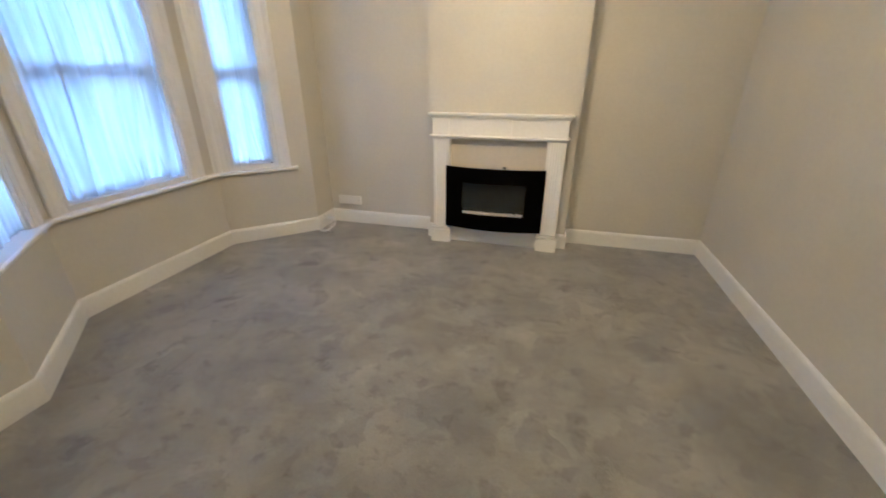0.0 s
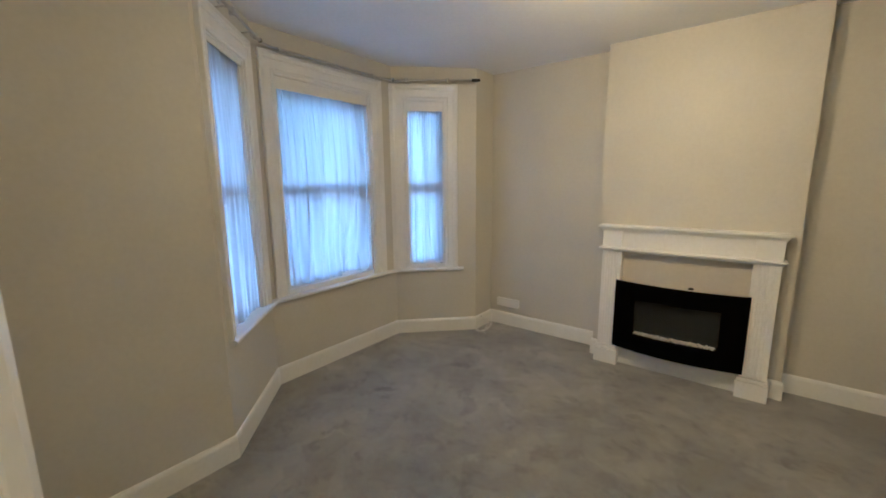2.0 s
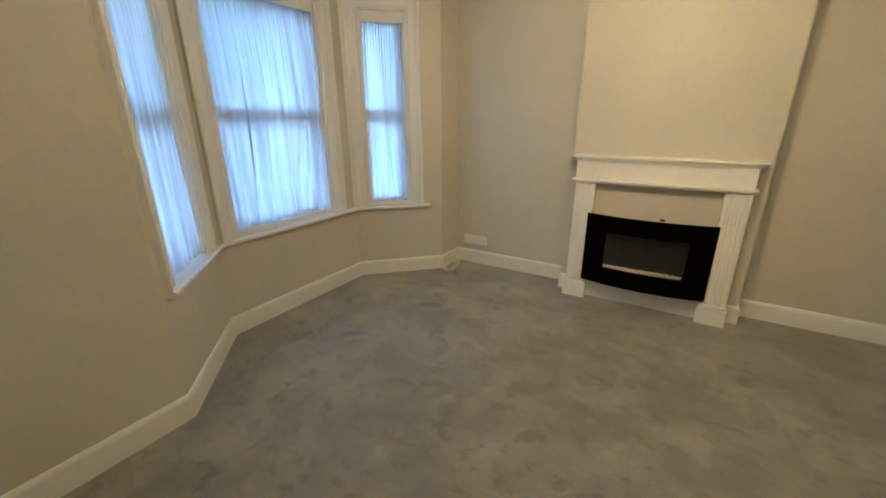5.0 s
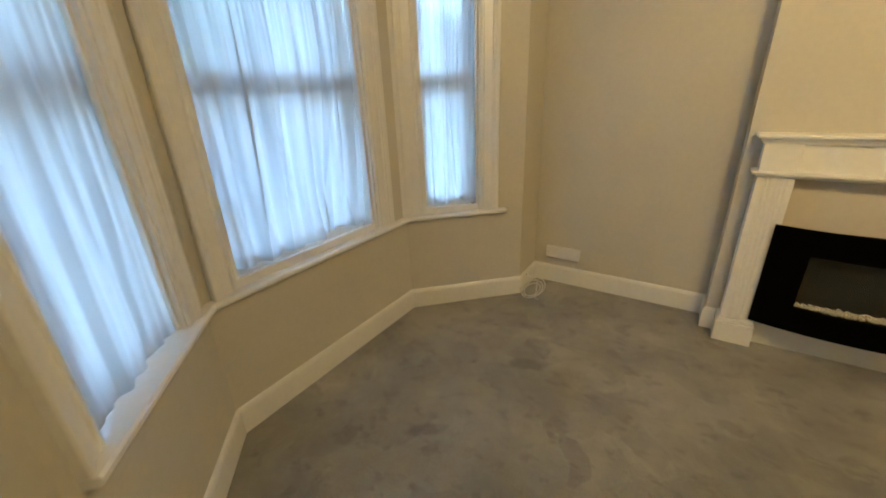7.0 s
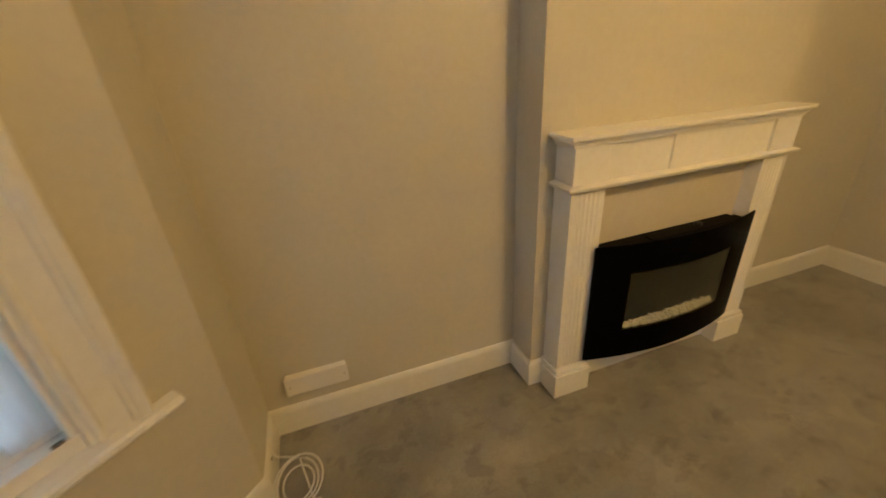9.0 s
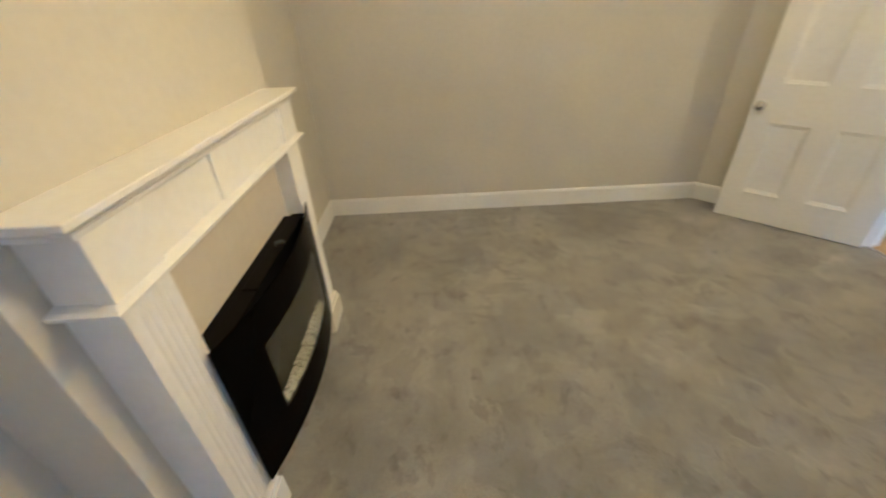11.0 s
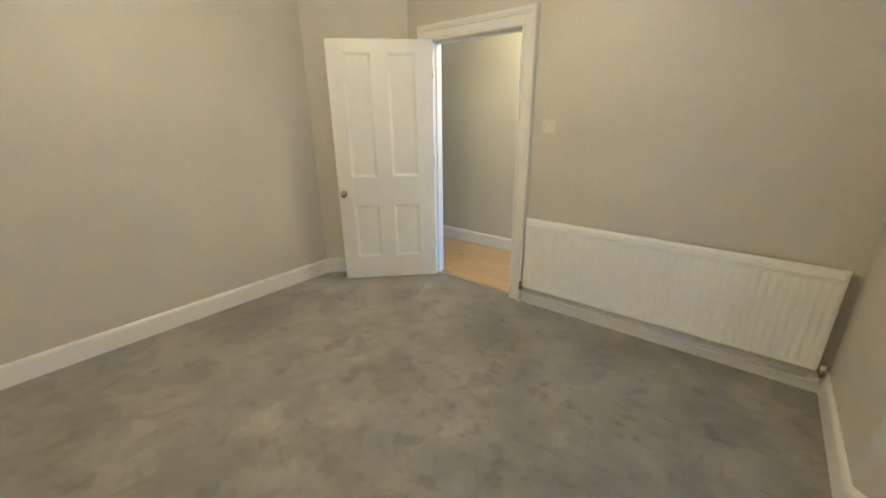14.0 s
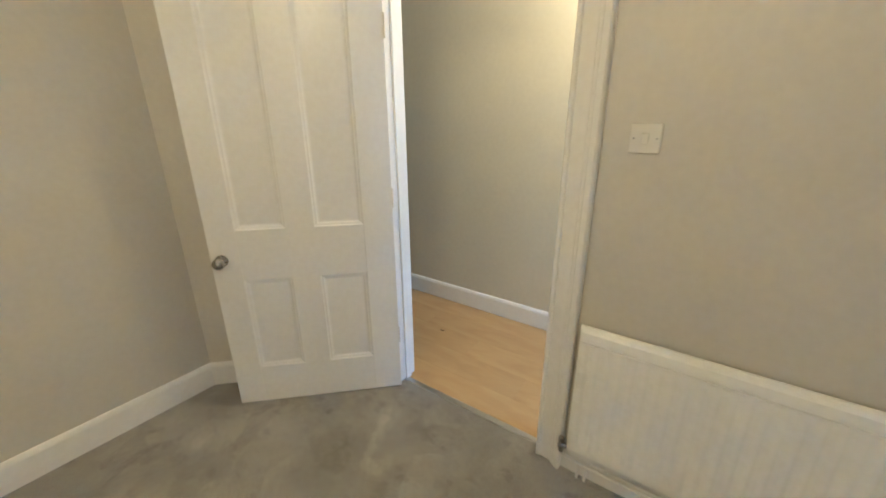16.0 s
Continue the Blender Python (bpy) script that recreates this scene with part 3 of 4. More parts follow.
        y += broad * math.sin(2 * math.pi * folds * 0.42 * uu + ph[3] + 0.9 * v) + 0.55 * broad * math.sin(2 * math.pi * folds * 0.93 * uu + ph[4] - 1.3 * v)
        # sharp creases that start at the gathers and run down, leaning
        for c, cw, lean, start, deep in creases:
            d = (uu - c - lean * (v - 0.3) * v) / (cw * (0.6 + 0.9 * v))
            if abs(d) < 4:
                y += 0.011 * deep * min(1.0, max(0.0, (v - start) * 3 + 0.3)) * (math.exp(-d * d) - 0.6 * math.exp(-(d - 1.5) ** 2))
        # slack cloth buckled above the hem
        b = (uu - bunch) / (0.07 + 0.08 * (1 - low))
        y += bunched * low * low * (0.016 * math.exp(-b * b) * math.sin(17 * v + 9 * u) + 0.009 * math.exp(-(b / 2.6) ** 2) * math.sin(34 * uu + 11 * v + ph[6]))
        hem = (0.013 if bead else 0.005) * v ** 10 * (math.sin(7 * u + ph[6]) + 0.7 * math.sin(17 * u + ph[7])) + 0.012 * bunched * v ** 12 * math.exp(-((u - bunch) / 0.1) ** 2)
        slip = 0.0
        for c, cw, lean, start, deep in creases:
            d = (uu - c - lean * (v - 0.3) * v) / (cw * (0.6 + 0.9 * v))
            if abs(d) < 3.5:
                on = min(1.0, max(0.0, (v - start) * 2.5 + 0.25)) * deep * crease
                slip -= 1.35 * cw * on * d * math.exp(-d * d)
                y += 0.007 * on * d * math.exp(-0.5 * d * d)
        pull = slip * min(1.0, 12 * u, 12 * (1 - u)) - 0.45 * low * low * (u - bunch) * math.exp(-((u - bunch) / 0.16) ** 2) * bunched
        return (xa + w * (u + pull), hang + max(-0.45 * abs(hang), min(0.45 * abs(hang), y)), z + max(-0.008, hem))

    net = thing("net_curtain", win.matrix_world.copy(), "sheer white net curtain hanging in loose folds inside the sash window", "curtain", "bay net curtains")
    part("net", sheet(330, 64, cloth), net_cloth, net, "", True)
    part("curtain_wire", tube([(x0 + 0.012, hang, top + 0.024), ((x0 + x1) / 2, hang, top + 0.019), (x1 - 0.012, hang, top + 0.024)], 0.003, 8), WHITE, net)
    return win


window("window_1", B, A, (0.165, 0.675), 0.088, 7, 3, "white painted narrow sash window in the bay side", 0.55, 0.3, 0.07, 0.75, False, SIDENET_1, -0.030, 0.35, 2.222)
window("window_2", C, B, (0.266, 1.150), 0.105, 13, 5, "white painted wide sash window at the bay front", 0.36, 1.0, 0.118, 0.75, True, NET, -0.066, 0.85)
window("window_3", D, C, (0.298, 0.683), 0.1125, 6, 8, "white painted narrow sash window in the bay side", 0.6, 0.8, None, 0.75, True, SIDENET_3)

part("corner_fillet", block(0.7965, 0.824, 0.0, 0.0255, SILL + 0.002, HEAD + 0.135), WHITE, bpy.data.objects["window_3"])
u1 = (Vector(A) - Vector(B)).normalized()
u3 = (Vector(D) - Vector(C)).normalized()
sill_path = [Vector(B) + u1 * 0.765, B, C, Vector(C) + u3 * 0.672]
NOSE = [(-0.15, SILL - 0.030), (0.030, SILL - 0.030), (0.042, SILL - 0.026), (0.048, SILL - 0.016), (0.046, SILL - 0.006), (0.038, SILL), (-0.15, SILL)]
structure("window_sill", sweep(NOSE, sill_path), WHITE, "white painted window board running round the bay", "window sill")
part("latch", block(-0.012, 0.012, -0.006, 0.006, 0, 0.006, 0.002), LATCH, bpy.data.objects["window_3"]).location = (0.345, -0.02, SILL + 0.040)


# ---- bay curtain pole ----
def curtain_pole():
    z = 2.412
    pole = thing("curtain_pole", pose(0, 0, z), "slim brushed nickel bay curtain pole with black end caps", "curtain pole")
    line = [(-2.076, 0.968), (-2.581, 1.473), (-2.632, 1.525), (-2.664, 1.60), (-2.672, 2.60), (-2.655, 2.68), (-2.605, 2.75), (-2.10, 3.188)]
    part("rod", tube([(x, y, 0) for x, y in line], 0.0085, 12), NICKEL, pole, "", True)
    part("inner_rod", tube([(x + 0.012, y, -0.026) for x, y in line[3:5]], 0.004, 8), NICKEL, pole)
    for (ax, ay), (bx, by) in ((line[1], line[0]), (line[6], line[7])):
        d = Vector((bx - ax, by - ay)).normalized()
        part("end_cap", tube([(bx - d.x * 0.005, by - d.y * 0.005, 0), (bx + d.x * 0.07, by + d.y * 0.07, 0)], 0.013, 14), BLACKPL, pole, "black plastic end cap")
    for x, y, wx, wy in ((-2.293, 1.185, -2.354, 1.124), (-2.546, 1.438, -2.607, 1.377), (-2.669, 1.66, -2.72, 1.66), (-2.671, 2.52, -2.72, 2.52), (-2.55, 2.798, -2.620, 2.872), (-2.27, 3.043, -2.355, 3.132)):
        bm = tube([(wx, wy, 0.012), ((x + wx) / 2, (y + wy) / 2, 0.02), (x, y, 0.012)], 0.005, 8)
        lathe([(0.0, -0.02), (0.015, -0.02), (0.015, 0.014), (0.0, 0.014)], 14, Matrix.Translation((x, y, 0)), bm)
        part("bracket", bm, NICKEL, pole)
    for x, y in ((-2.176, 1.068), (-2.276, 1.168), (-2.496, 1.388)):
        loop = [(x + 0.7071 * 0.02 * math.cos(a), y - 0.7071 * 0.02 * math.cos(a), -0.012 + 0.022 * math.sin(a)) for a in [0.35 * k for k in range(18)]]
        part("glider_hook", tube(loop, 0.0028, 6), NICKEL, pole)
    for x, y in ((-2.605, 1.498), (-2.635, 2.715)):
        part("bend_joint", lathe([(0.0, -0.013), (0.012, -0.011), (0.014, 0.0), (0.012, 0.011), (0.0, 0.013)], 14, Matrix.Translation((x, y, 0))), CHROME, pole, "", True)


curtain_pole()


# ---- fireplace surround ----
def fire_surround():
    s = thing("fire_surround", pose(0, BRY, 0), "white painted timber fire surround with fluted pilasters", "fireplace")
    f = -0.112                                  # front of the pilasters
    xl, xr, pil = -0.936, 0.182, 0.147
    part("mantel_shelf", block(-0.970, 0.218, -0.138, 0, 1.141, 1.157, 0.003), WHITE, s, "flat shelf with a rounded edge")
    part("bed_moulding", sweep([(0, 1.114), (0.006, 1.114), (0.009, 1.124), (0.018, 1.133), (0.020, 1.141), (0, 1.141)], [(xl, -0.001), (xl, f + 0.004), (xr, f + 0.004), (xr, -0.001)]), WHITE, s)
    part("frieze", block(xl + 0.004, xr - 0.004, f + 0.011, 0, 0.975, 1.128), WHITE, s)
    for x in (xl, xr - pil):
        part("end_block", block(x, x + pil, f - 0.001, f + 0.04, 0.982, 1.118, 0.003), WHITE, s)
    part("centre_tablet", block(-0.497, -0.262, f + 0.002, f + 0.04, 0.982, 1.118, 0.003), WHITE, s)
    part("lower_moulding", sweep([(0, 0.950), (0.006, 0.952), (0.012, 0.962), (0.026, 0.966), (0.028, 0.976), (0.020, 0.980), (0, 0.984)], [(xl + 0.004, -0.001), (xl + 0.004, f + 0.008), (xr - 0.004, f + 0.008), (xr - 0.004, -0.001)]), WHITE, s)
    for x in (xl + 0.003, xr - pil - 0.003):
        # fluted face: five shallow grooves between flat margins
        prof = [(0.0, 0.0)]
        n, gw, m0 = 5, 0.0175, 0.024
        step = (pil - 2 * m0 - gw) / (n - 1)
        for i in range(n):
            g = m0 + i * step
            prof += [(g, 0.0)] + [(g + gw * k / 4, -0.0035 * math.sin(math.pi * k / 4)) for k in (1, 2, 3)] + [(g + gw, 0.0)]
        prof.append((pil, 0.0))
        bm = bmesh.new()
        lo, hi = 0.15, 0.955
        rows = [[bm.verts.new((x + a, f + 0.006 - d, z)) for a, d in prof] for z in (lo, hi)]
        back = [[bm.verts.new((x + a, 0.0, z)) for a in (0.0, pil)] for z in (lo, hi)]
        for i in range(len(prof) - 1):
            bm.faces.new((rows[0][i], rows[0][i + 1], rows[1][i + 1], rows[1][i]))
        bm.faces.new((back[0][0], rows[0][0], rows[1][0], back[1][0]))
        bm.faces.new((rows[0][-1], back[0][1], back[1][1], rows[1][-1]))
        bmesh.ops.recalc_face_normals(bm, faces=bm.faces)
        part("pilaster", bm, WHITE, s, "fluted pilaster")
        bm = block(x - 0.02, x + pil + 0.014, f - 0.020, -0.002, 0, 0.122, 0.003)
        cuboid(bm, x - 0.013, x + pil + 0.007, f - 0.012, -0.002, 0.122, 0.146, 0.005)
        part("plinth_block", bm, WHITE, s)
    part("back_panel", block(xl + pil - 0.005, xr - pil + 0.005, -0.040, -0.006, 0.0, 0.98), BACKPANEL, s, "cream painted panel behind the fire")
    part("riser", block(xl + pil, xr - pil, f + 0.052, f + 0.072, 0.0, 0.165, 0.003), WHITE, s, "white painted strip under the fire")


fire_surround()


def electric_fire():
    x0, x1, z0, z1 = -0.812, 0.046, 0.170, 0.724
    yb, bulge = 3.346, 0.062
    fire = thing("electric_fire", pose(0, 0, 0), "black curved-glass electric fire with white pebbles, fixed to the back panel", "electric fire")
    arc = lambda x: yb - bulge * (1 - ((x - (x0 + x1) / 2) / ((x1 - x0) / 2)) ** 2)

    def bent(xa, xb, za, zb, front, thick, n=28):
        bm = bmesh.new()
        rows = []
        for i in range(n + 1):
            x = xa + (xb - xa) * i / n
            y = arc(x) + front
            rows.append([bm.verts.new(p) for p in ((x, y, za), (x, y, zb), (x, y + thick, zb), (x, y + thick, za))])
        for a, b in zip(rows, rows[1:]):
            for k in range(4):
                bm.faces.new((a[k], a[(k + 1) % 4], b[(k + 1) % 4], b[k]))
        bm.faces.new(rows[0])
        bm.faces.new(rows[-1][::-1])
        bmesh.ops.recalc_face_normals(bm, faces=bm.faces)
        return bm

    wx0, wx1, wz0, wz1 = -0.655, -0.108, 0.308, 0.592
    part("glass_front", bent(x0, x1, wz1, z1, 0, 0.006, 56), BLACKGLASS, fire, "glossy black curved glass")
    part("glass_front", bent(x0, x1, z0, wz0, 0, 0.006, 56), BLACKGLASS, fire, "glossy black curved glass")
    part("glass_front", bent(x0, wx0, wz0, wz1, 0, 0.006, 16), BLACKGLASS, fire, "glossy black curved glass")
    part("glass_front", bent(wx1, x1, wz0, wz1, 0, 0.006, 16), BLACKGLASS, fire, "glossy black curved glass")
    part("flame_window", bent(wx0, wx1, wz0, wz1, 0.001, 0.003, 20), SMOKED, fire, "smoked viewing pane").visible_shadow = False
    part("casing", block(x0 + 0.05, x1 - 0.05, 3.352, 3.435, z0 + 0.035, z1 - 0.035, 0.004), BODYBLACK, fire, "matt black metal body")
    part("flame_screen", block(wx0 - 0.02, wx1 + 0.02, 3.3475, 3.3505, wz0 - 0.01, wz1 + 0.01), DARKGLASS, fire, "dark grey flame screen behind the pebbles")
    rnd = random.Random(4)
    bm = bmesh.new()
    edge = [(wx0 + (wx1 - wx0) * k / 16) for k in range(17)]
    near, far = [bm.verts.new((x, arc(x) + 0.007, wz0 - 0.002)) for x in edge], [bm.verts.new((x, 3.347, wz0 + 0.004)) for x in edge]
    for k in range(16):
        bm.faces.new((near[k], near[k + 1], far[k + 1], far[k]))
    pebbles = part("pebble_tray", bm, BODYBLACK, fire)
    for row in range(4):
        n = 34
        for i in range(n):
            x = wx0 + 0.012 + (wx1 - wx0 - 0.024) * (i + 0.5 * (row % 2) + rnd.uniform(-0.3, 0.3)) / n
            y = arc(x) + 0.015 + (3.342 - arc(x) - 0.022) * row / 3
            r = rnd.uniform(0.0065, 0.0105)
            bm = bmesh.new()
            at = (x, y, wz0 + 0.004 + r * 0.55 + rnd.uniform(0, 0.003) * (1 + row))
            bmesh.ops.create_icosphere(bm, subdivisions=1, radius=r, matrix=Matrix.Translation(at) @ pose(0, 0, 0, rnd.uniform(0, 90), rnd.uniform(0, 90), 0) @ Matrix.Diagonal((1.25, 0.85, 0.9, 1)))
            part("pebble", bm, PEBBLE, pebbles, "", True)
    part("control_dial", lathe([(0, 0), (0.017, 0), (0.017, 0.010), (0.012, 0.013), (0, 0.013)], 18, Matrix.Translation((-0.30, 3.345, z1 - 0.002))), BLACKPL, fire, "small dark control on the top edge")
    part("top_vent", block(-0.52, 0.0, 3.350, 3.40, z1 - 0.036, z1 - 0.028, 0.002), BODYBLACK, fire)


electric_fire()


# ---- radiator ----
def radiator():
    x0, x1, z0, z1 = -2.100, -0.385, 0.140, 0.700
    yb, yf = YS + 0.030, YS + 0.062
    r = thing("radiator", pose(0, 0, 0), "long cream enamelled single-panel radiator under the light switch wall", "radiator")
    part("back_sheet", block(x0 + 0.004, x1 - 0.004, yb, yb + 0.006, z0 + 0.01, z1 - 0.004, 0.002), RADPAINT, r)
    n = 42
    pitch = (x1 - x0 - 0.05) / n
    prof = [(x0, yb + 0.004), (x0 + 0.006, yf - 0.004), (x0 + 0.022, yf)]
    for i in range(n):
        xa = x0 + 0.025 + i * pitch
        prof += [(xa + pitch * k / 7, yf - 0.0044 * (0.5 - 0.5 * math.cos(2 * math.pi * k / 7)) ** 1.5) for k in range(7)]
    prof += [(x1 - 0.022, yf), (x1 - 0.006, yf - 0.004), (x1, yb + 0.004)]
    flat = [(x, min(max(y, yf - 0.0005), yf) if x0 + 0.02 < x < x1 - 0.02 else y) for x, y in prof]
    bm = bmesh.new()
    levels = [(z0 + 0.002, flat, -0.012), (z0 + 0.012, flat, 0.0), (z0 + 0.034, flat, 0.0), (z0 + 0.052, prof, 0.0), (z1 - 0.070, prof, 0.0), (z1 - 0.058, flat, 0.0), (z1 - 0.055, flat, -0.004), (z1 - 0.049, flat, -0.004), (z1 - 0.045, flat, 0.003), (z1 - 0.014, flat, 0.003), (z1 - 0.004, flat, -0.003), (z1, flat, -0.013)]
    rows = [[bm.verts.new((x, y + (dy if y > yb + 0.01 else 0), z)) for x, y in p] for z, p, dy in levels]
    for a, b in zip(rows, rows[1:]):
        for i in range(len(prof) - 1):
            bm.faces.new((a[i], a[i + 1], b[i + 1], b[i]))
    bmesh.ops.recalc_face_normals(bm, faces=bm.faces)
    part("front_panel", bm, RADPAINT, r, "pressed steel panel with vertical flutes")
    part("top_rail", block(x0 + 0.001, x1 - 0.001, yb + 0.001, yf - 0.010, z1 - 0.012, z1 + 0.001, 0.004), RADPAINT, r)
    for x in (x0 + 0.25, x1 - 0.25):
        part("wall_bracket", block(x - 0.02, x + 0.02, YS, yb, z0 + 0.06, z1 - 0.06), RADPAINT, r)
    for x, d in ((x1, 1), (x0, -1)):
        bm = lathe([(0, 0), (0.009, 0), (0.009, 0.016), (0.013, 0.016), (0.013, 0.034), (0.010, 0.036), (0.010, 0.05), (0, 0.05)], 14, Matrix.Translation((x + d * 0.018, (yb + yf) / 2, z0 - 0.03)))
        lathe([(0, 0), (0.010, 0), (0.010, 0.012), (0.0075, 0.014), (0.0075, 0.03), (0, 0.03)], 14, Matrix.Translation((x - d * 0.004, (yb + yf) / 2, z0 + 0.005)) @ pose(0, 0, 0, 0, 90 * d, 0), bm)
        valve = part("valve", bm, AGED if d == 1 else BRASS, r, "dull chrome radiator valve" if d == 1 else "tarnished brass radiator valve", True)
        part("valve_cap", lathe([(0, 0), (0.012, 0), (0.013, 0.006), (0.011, 0.02), (0, 0.022)], 14, Matrix.Translation((x + d * 0.018, (yb + yf) / 2, z0 + 0.020))), PLASTIC if d == -1 else AGED, valve)
    y = YS + 0.030
    run = [(x1 + 0.018, (yb + yf) / 2, z0 - 0.03), (x1 + 0.016, y + 0.008, 0.092), (x1 - 0.004, y + 0.002, 0.078), (x1 - 0.04, y, 0.070), (x1 - 0.09, y, 0.066), (-1.2, y, 0.064), (x0 + 0.03, y, 0.066), (x0 - 0.012, y, 0.078), (x0 - 0.018, (yb + yf) / 2, z0 - 0.03)]
    part("pipe", tube(run, 0.0075, 12), WHITE, r, "white painted copper pipe along the skirting", True)
    part("pipe", tube([(x1 - 0.10, y, 0.088), (-1.2, y, 0.086), (x0 + 0.03, y, 0.090)], 0.0065, 10), WHITE, r, "", True)
    for x in (x1 - 0.055, x1 - 0.085):
        part("pipe_drop", tube([(x, y, 0.068), (x, y + 0.004, 0.04), (x, y + 0.004, 0.0)], 0.0065, 10), WHITE, r)


radiator()


# ---- wall plates, cable ----
sw = thing("light_switch", pose(-0.49, YS, 1.345), "cream square plastic light switch with two screws", "light switch")
part("plate", block(-0.043, 0.043, 0, 0.009, -0.043, 0.043, 0.003), SWITCHWHITE, sw)
part("rocker", block(-0.010, 0.010, 0.009, 0.014, -0.016, 0.016, 0.002), SWITCHWHITE, sw)
for x in (-0.031, 0.031):
    part("screw", lathe([(0, 0), (0.0032, 0), (0.0028, 0.0015), (0, 0.0015)], 12, Matrix.Translation((x, 0.0085, 0)) @ pose(0, 0, 0, -90)), SCREW, sw)

so = thing("socket_box", pose(-1.928, YN, 0.251), "white surface-mounted twin socket box above the skirting", "socket")
part("back_box", block(-0.122, 0.122, -0.026, 0, -0.041, 0.041, 0.003), PLASTIC, so)
part("face_plate", block(-0.125, 0.125, -0.034, -0.026, -0.044, 0.044, 0.003), PLASTIC, so)
for x in (-0.108, 0.108):
    part("screw", lathe([(0, 0), (0.003, 0), (0.003, 0.001), (0, 0.001)], 10, Matrix.Translation((x, -0.034, 0)) @ pose(0, 0, 0, 90)), SCREW, so)


def cable_coil():
    c = thing("cable_coil", pose(-2.062, 3.335, 0.0), "loosely coiled white aerial cable lying on the carpet by the skirting", "cable")
    rnd = random.Random(9)
    pts = [(-0.105, 0.21, 0.13), (-0.10, 0.19, 0.115), (-0.085, 0.15, 0.105), (-0.06, 0.10, 0.10)]
    loops = 3
    for i in range(loops * 20 + 1):
        a = 2 * math.pi * i / 20 + 1.4
        k = i / 20
        rx, ry = 0.074 + 0.014 * math.sin(k * 2.1), 0.066 + 0.014 * math.cos(k * 1.7)
        x = rx * math.cos(a) + 0.008 * math.sin(3 * k) + 0.01
        y = ry * math.sin(a) * 0.95
        z = 0.006 + 0.056 * (1 + math.sin(a + 0.4)) * (0.75 + 0.25 * math.sin(k * 2)) + 0.004 * k
        pts.append((x, y, z))
    pts += [(0.055, -0.055, 0.012), (0.085, -0.06, 0.006)]
    part("cable", tube(pts, 0.0036, 8), CABLE, c, "", True)
    d = Vector((0.03, -0.012, 0)).normalized()
    part("plug", tube([(0.083, -0.06, 0.0075), (0.083 + d.x * 0.026, -0.06 + d.y * 0.026, 0.0075)], 0.0065, 10), SCREW, c, "small metal aerial plug")


cable_coil()
structure("skirting_hole", lathe([(0, 0), (0.006, 0), (0.006, 0.002), (0, 0.002)], 12, Matrix.Translation((XW + 0.018, 3.42, 0.115)) @ pose(0, 0, 0, 0, 90)), BLACKPL, "small dark cable hole in the skirting", "cable hole")


# ---- ceiling light ----
def ceiling_light():
    cx, cy = LAMP_AT
    lamp = thing("ceiling_light", pose(cx, cy, H), "two-arm brass ceiling light with glowing reflector bulbs", "ceiling light")
    part("ceiling_plate", lathe([(0, -0.028), (0.045, -0.026), (0.06, -0.012), (0.06, 0), (0, 0)], 28), BRASS, lamp, "", True)
    for x, y, z in BULBS:
        d = Vector((x - cx, y - cy, 0))
        u = d.normalized()
        e = d - u * 0.04
        part("arm", tube([(0, 0, -0.02), (e.x * 0.3, e.y * 0.3, -0.09), (e.x * 0.8, e.y * 0.8, -0.16), (e.x, e.y, -0.225)], 0.006, 10), BRASS, lamp, "", True)
        ax = Vector((u.x * 0.5, u.y * 0.5, -0.85)).normalized()
        turn = ax.to_track_quat("Z", "Y").to_matrix().to_4x4()
        part("lamp_holder", lathe([(0, -0.01), (0.015, -0.01), (0.017, 0.0), (0.017, 0.03), (0.0, 0.03)], 16, Matrix.Translation((e.x, e.y, -0.225)) @ turn), BRASS, lamp)
        bulb = part("bulb", lathe([(0.0, 0.028), (0.012, 0.03), (0.016, 0.04), (0.026, 0.058), (0.030, 0.078), (0.028, 0.098), (0.016, 0.114), (0.0, 0.119)], 20, Matrix.Translation((e.x, e.y, -0.225)) @ turn), GLOW, lamp, "glowing warm glass bulb", True)
        bulb.visible_shadow = False


ceiling_light()

# a short dark splinter on the hall floor
bm = tube([(0, 0, 0.004), (0.012, 0.007, 0.006), (0.026, 0.009, 0.004)], 0.003, 6)
debris = tagged(link_mesh("floor_debris", bm, BLACKPL), "small dark splinter lying on the hall laminate", "debris")
debris.location = (0.66, -0.50, 0.0)

# ---- outside the bay ----
structure("ground", block(-400, -2.95, -400, 400, -0.62, -0.5), PAVE, "grey paved front garden and street", "ground")
gw = thing("garden_wall", pose(-5.2, 2, -0.5), "low pale rendered front garden wall", "garden wall")
part("wall", block(-0.11, 0.11, -6, 6, 0, 0.95), RENDERED, gw)
part("coping", block(-0.15, 0.15, -6.02, 6.02, 0.95, 1.02, 0.01), RENDERED, gw, "pale stone coping")


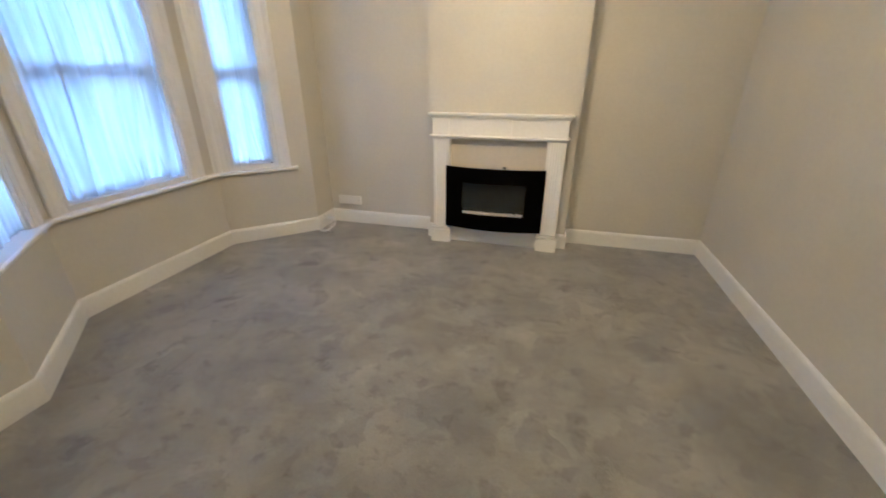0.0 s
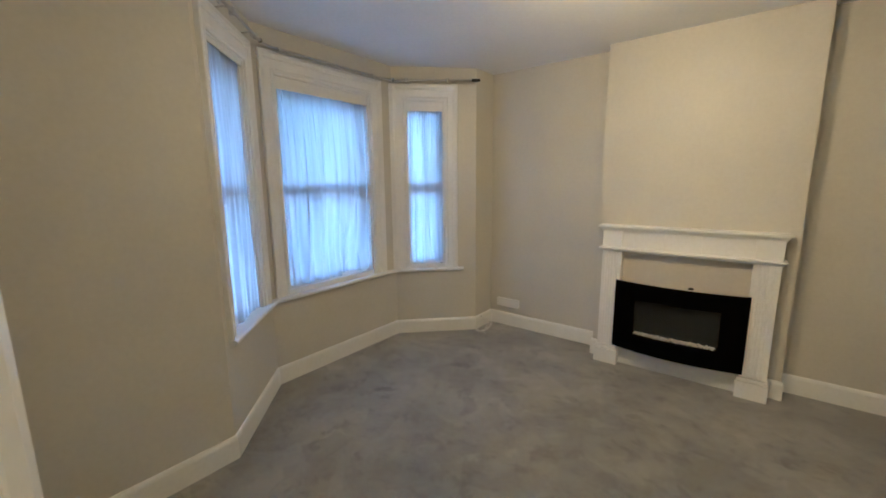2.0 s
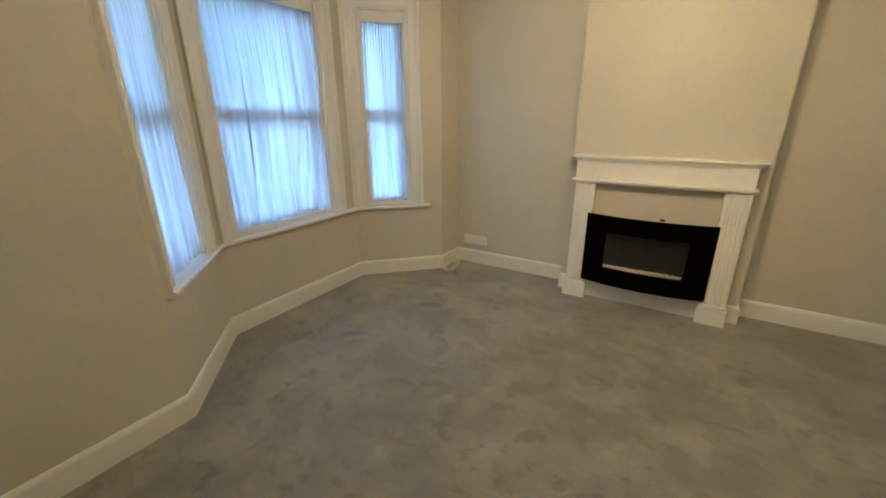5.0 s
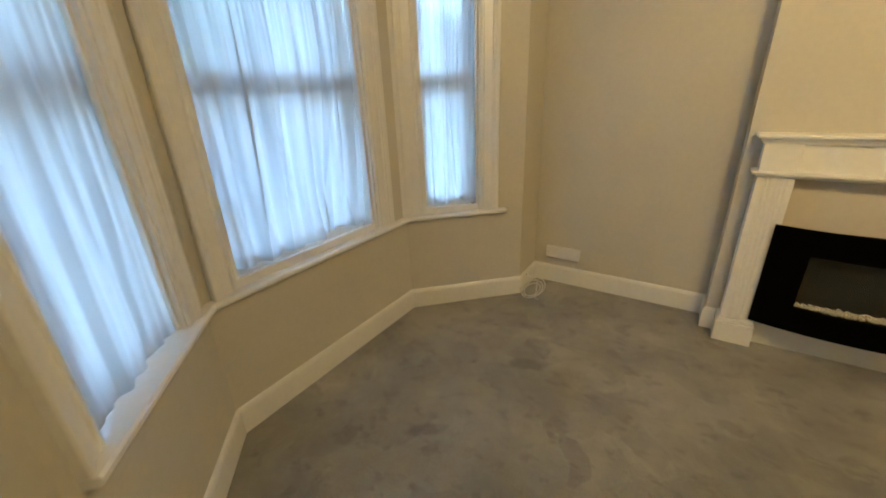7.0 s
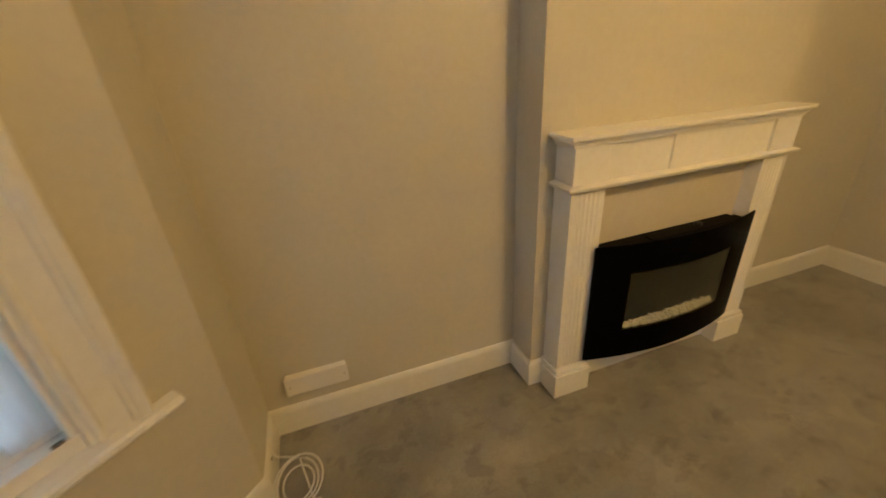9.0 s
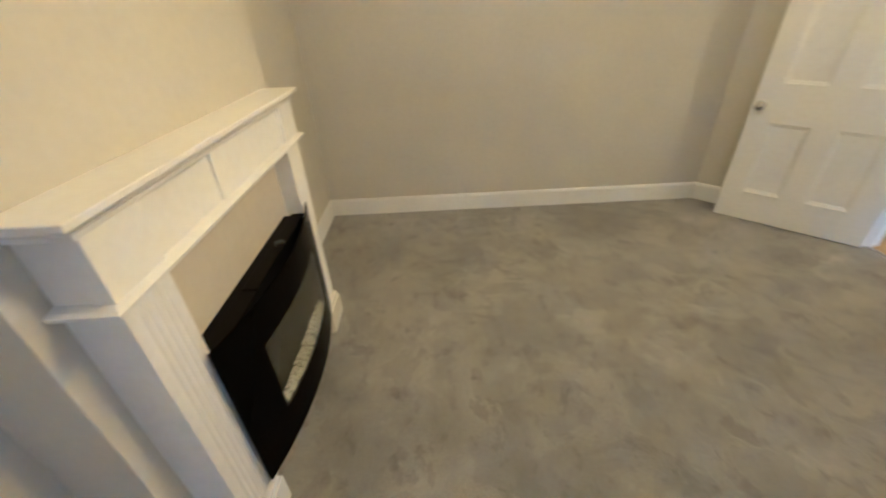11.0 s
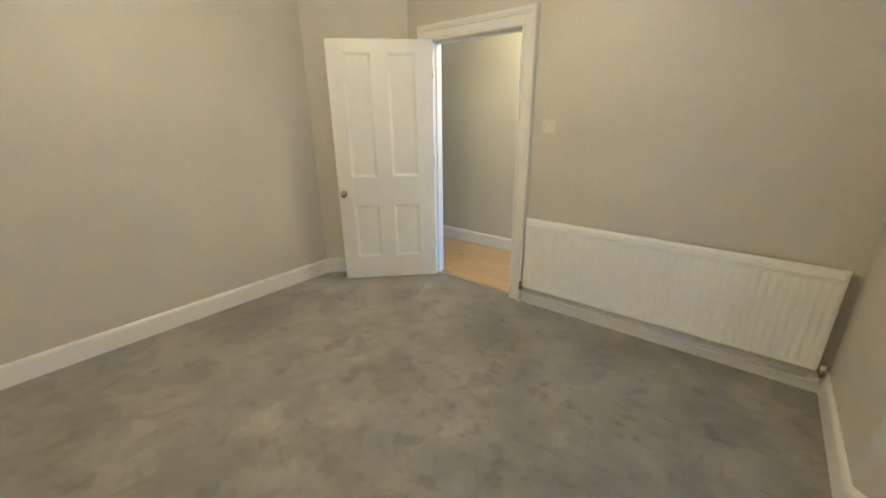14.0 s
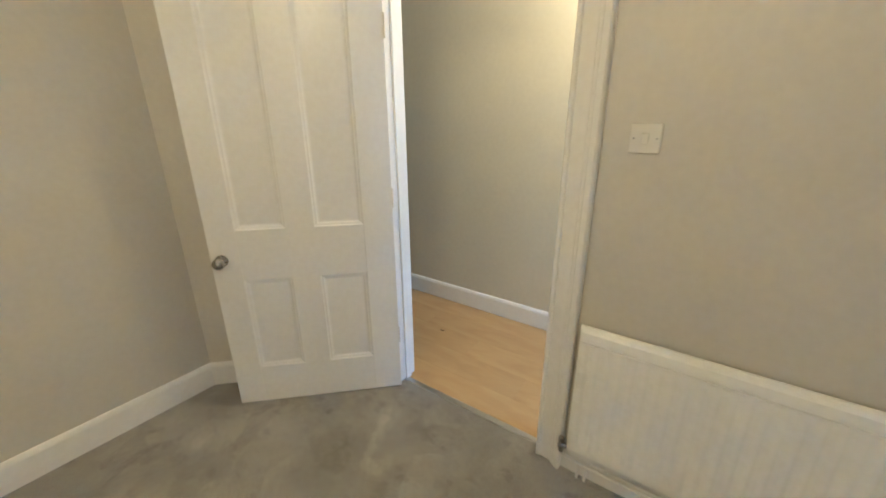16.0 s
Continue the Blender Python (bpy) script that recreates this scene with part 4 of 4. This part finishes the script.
def far_house(y):
    h = thing("terraced_house", pose(-17, y, -0.5), "pale rendered two-storey terraced house across the street", "house", "houses across the street")
    part("wall", block(-4, 0, -2.7, 2.7, 0, 5.6), RENDERED, h)
    bm = bmesh.new()
    vs = [bm.verts.new(p) for p in ((0.3, -2.7, 5.6), (0.3, 2.7, 5.6), (-4.3, 2.7, 5.6), (-4.3, -2.7, 5.6), (-2, -2.7, 7.6), (-2, 2.7, 7.6))]
    for f in ((0, 1, 5, 4), (2, 3, 4, 5), (1, 2, 5), (3, 0, 4), (3, 2, 1, 0)):
        bm.faces.new([vs[i] for i in f])
    bmesh.ops.recalc_face_normals(bm, faces=bm.faces)
    part("roof", bm, SLATE, h)
    for yy, z in ((-1.3, 0.8), (-1.3, 3.4), (1.3, 3.4)):
        w = part("window", block(-0.05, 0.04, yy - 0.6, yy + 0.6, z, z + 1.5, 0.01), RENDERED, h)
        part("pane", block(0.041, 0.05, yy - 0.5, yy + 0.5, z + 0.1, z + 1.4), PANE, w)
    part("door", block(-0.05, 0.04, 0.85, 1.75, 0.1, 2.2, 0.01), BRICK, h)


# the last four are added to screen bright sky from window_3
for i in range(9):
    far_house(-9 + i * 5.42)


def tree(x, y, height, seed):
    rnd = random.Random(seed)
    t = thing("street_tree", pose(x, y, -0.5), "leafy green street tree beyond the garden wall", "tree")
    bm = tube([(0, 0, 0), (0.03, 0.02, height * 0.3), (-0.04, 0.05, height * 0.6)], 0.13, 10)
    tips = []
    for k in range(9):
        a, z = rnd.uniform(0, 6.28), height * rnd.uniform(0.35, 0.6)
        tip = Vector((math.cos(a) * rnd.uniform(0.7, 1.5), math.sin(a) * rnd.uniform(0.7, 1.5), z + rnd.uniform(0.5, 1.6)))
        tube([(0, 0.02, z), tip * 0.5 + Vector((0, 0, z * 0.5)), tip], 0.035, 6, bm)
        tips.append(tip)
    part("trunk", bm, BARK, t)
    verts, faces = [], []
    for k in range(int(260 * height * height)):
        c = rnd.choice(tips) + Vector((rnd.gauss(0, 0.42), rnd.gauss(0, 0.42), rnd.gauss(0.1, 0.4)))
        s = rnd.uniform(0.05, 0.10)
        u = Vector((rnd.gauss(0, 1), rnd.gauss(0, 1), rnd.gauss(0, 1))).normalized()
        w = u.orthogonal().normalized()
        b = len(verts)
        verts += [c - u * s, c + w * s * 0.45, c + u * s, c - w * s * 0.45]
        faces.append((b, b + 1, b + 2, b + 3))
    me = bpy.data.meshes.new("crown")
    me.from_pydata([tuple(v) for v in verts], [], faces)
    me.materials.append(LEAF)
    crown = new("crown", me)
    crown.parent = t


tree(-8.5, 4.2, 5.2, 2)

# ---- hall floor boards, piece by piece ----
board_mesh = {}
rnd = random.Random(12)
hall_floor = bpy.data.objects["hall_subfloor"]
y, row = YH, 0
while y < 0.03:
    w = min(0.19, 0.034 - y)
    x = -1.3 - (row % 3) * 0.43
    while x < 2.2:
        ln = min(1.28, 2.2 - x)
        if ln > 0.05:
            key = (round(ln, 3), round(w, 3))
            if key not in board_mesh:
                bm = block(0.0, ln - 0.0007, 0.0, w - 0.0007, -0.008, 0.0, 0.0003)
                me = bpy.data.meshes.new("plank")
                bm.to_mesh(me)
                bm.free()
                me.materials.append(LAMINATE)
                board_mesh[key] = me
            pl = new("plank", board_mesh[key])
            pl.location = (x, y, 0.0)
            pl.parent = hall_floor
        x += 1.28
    y += 0.19
    row += 1
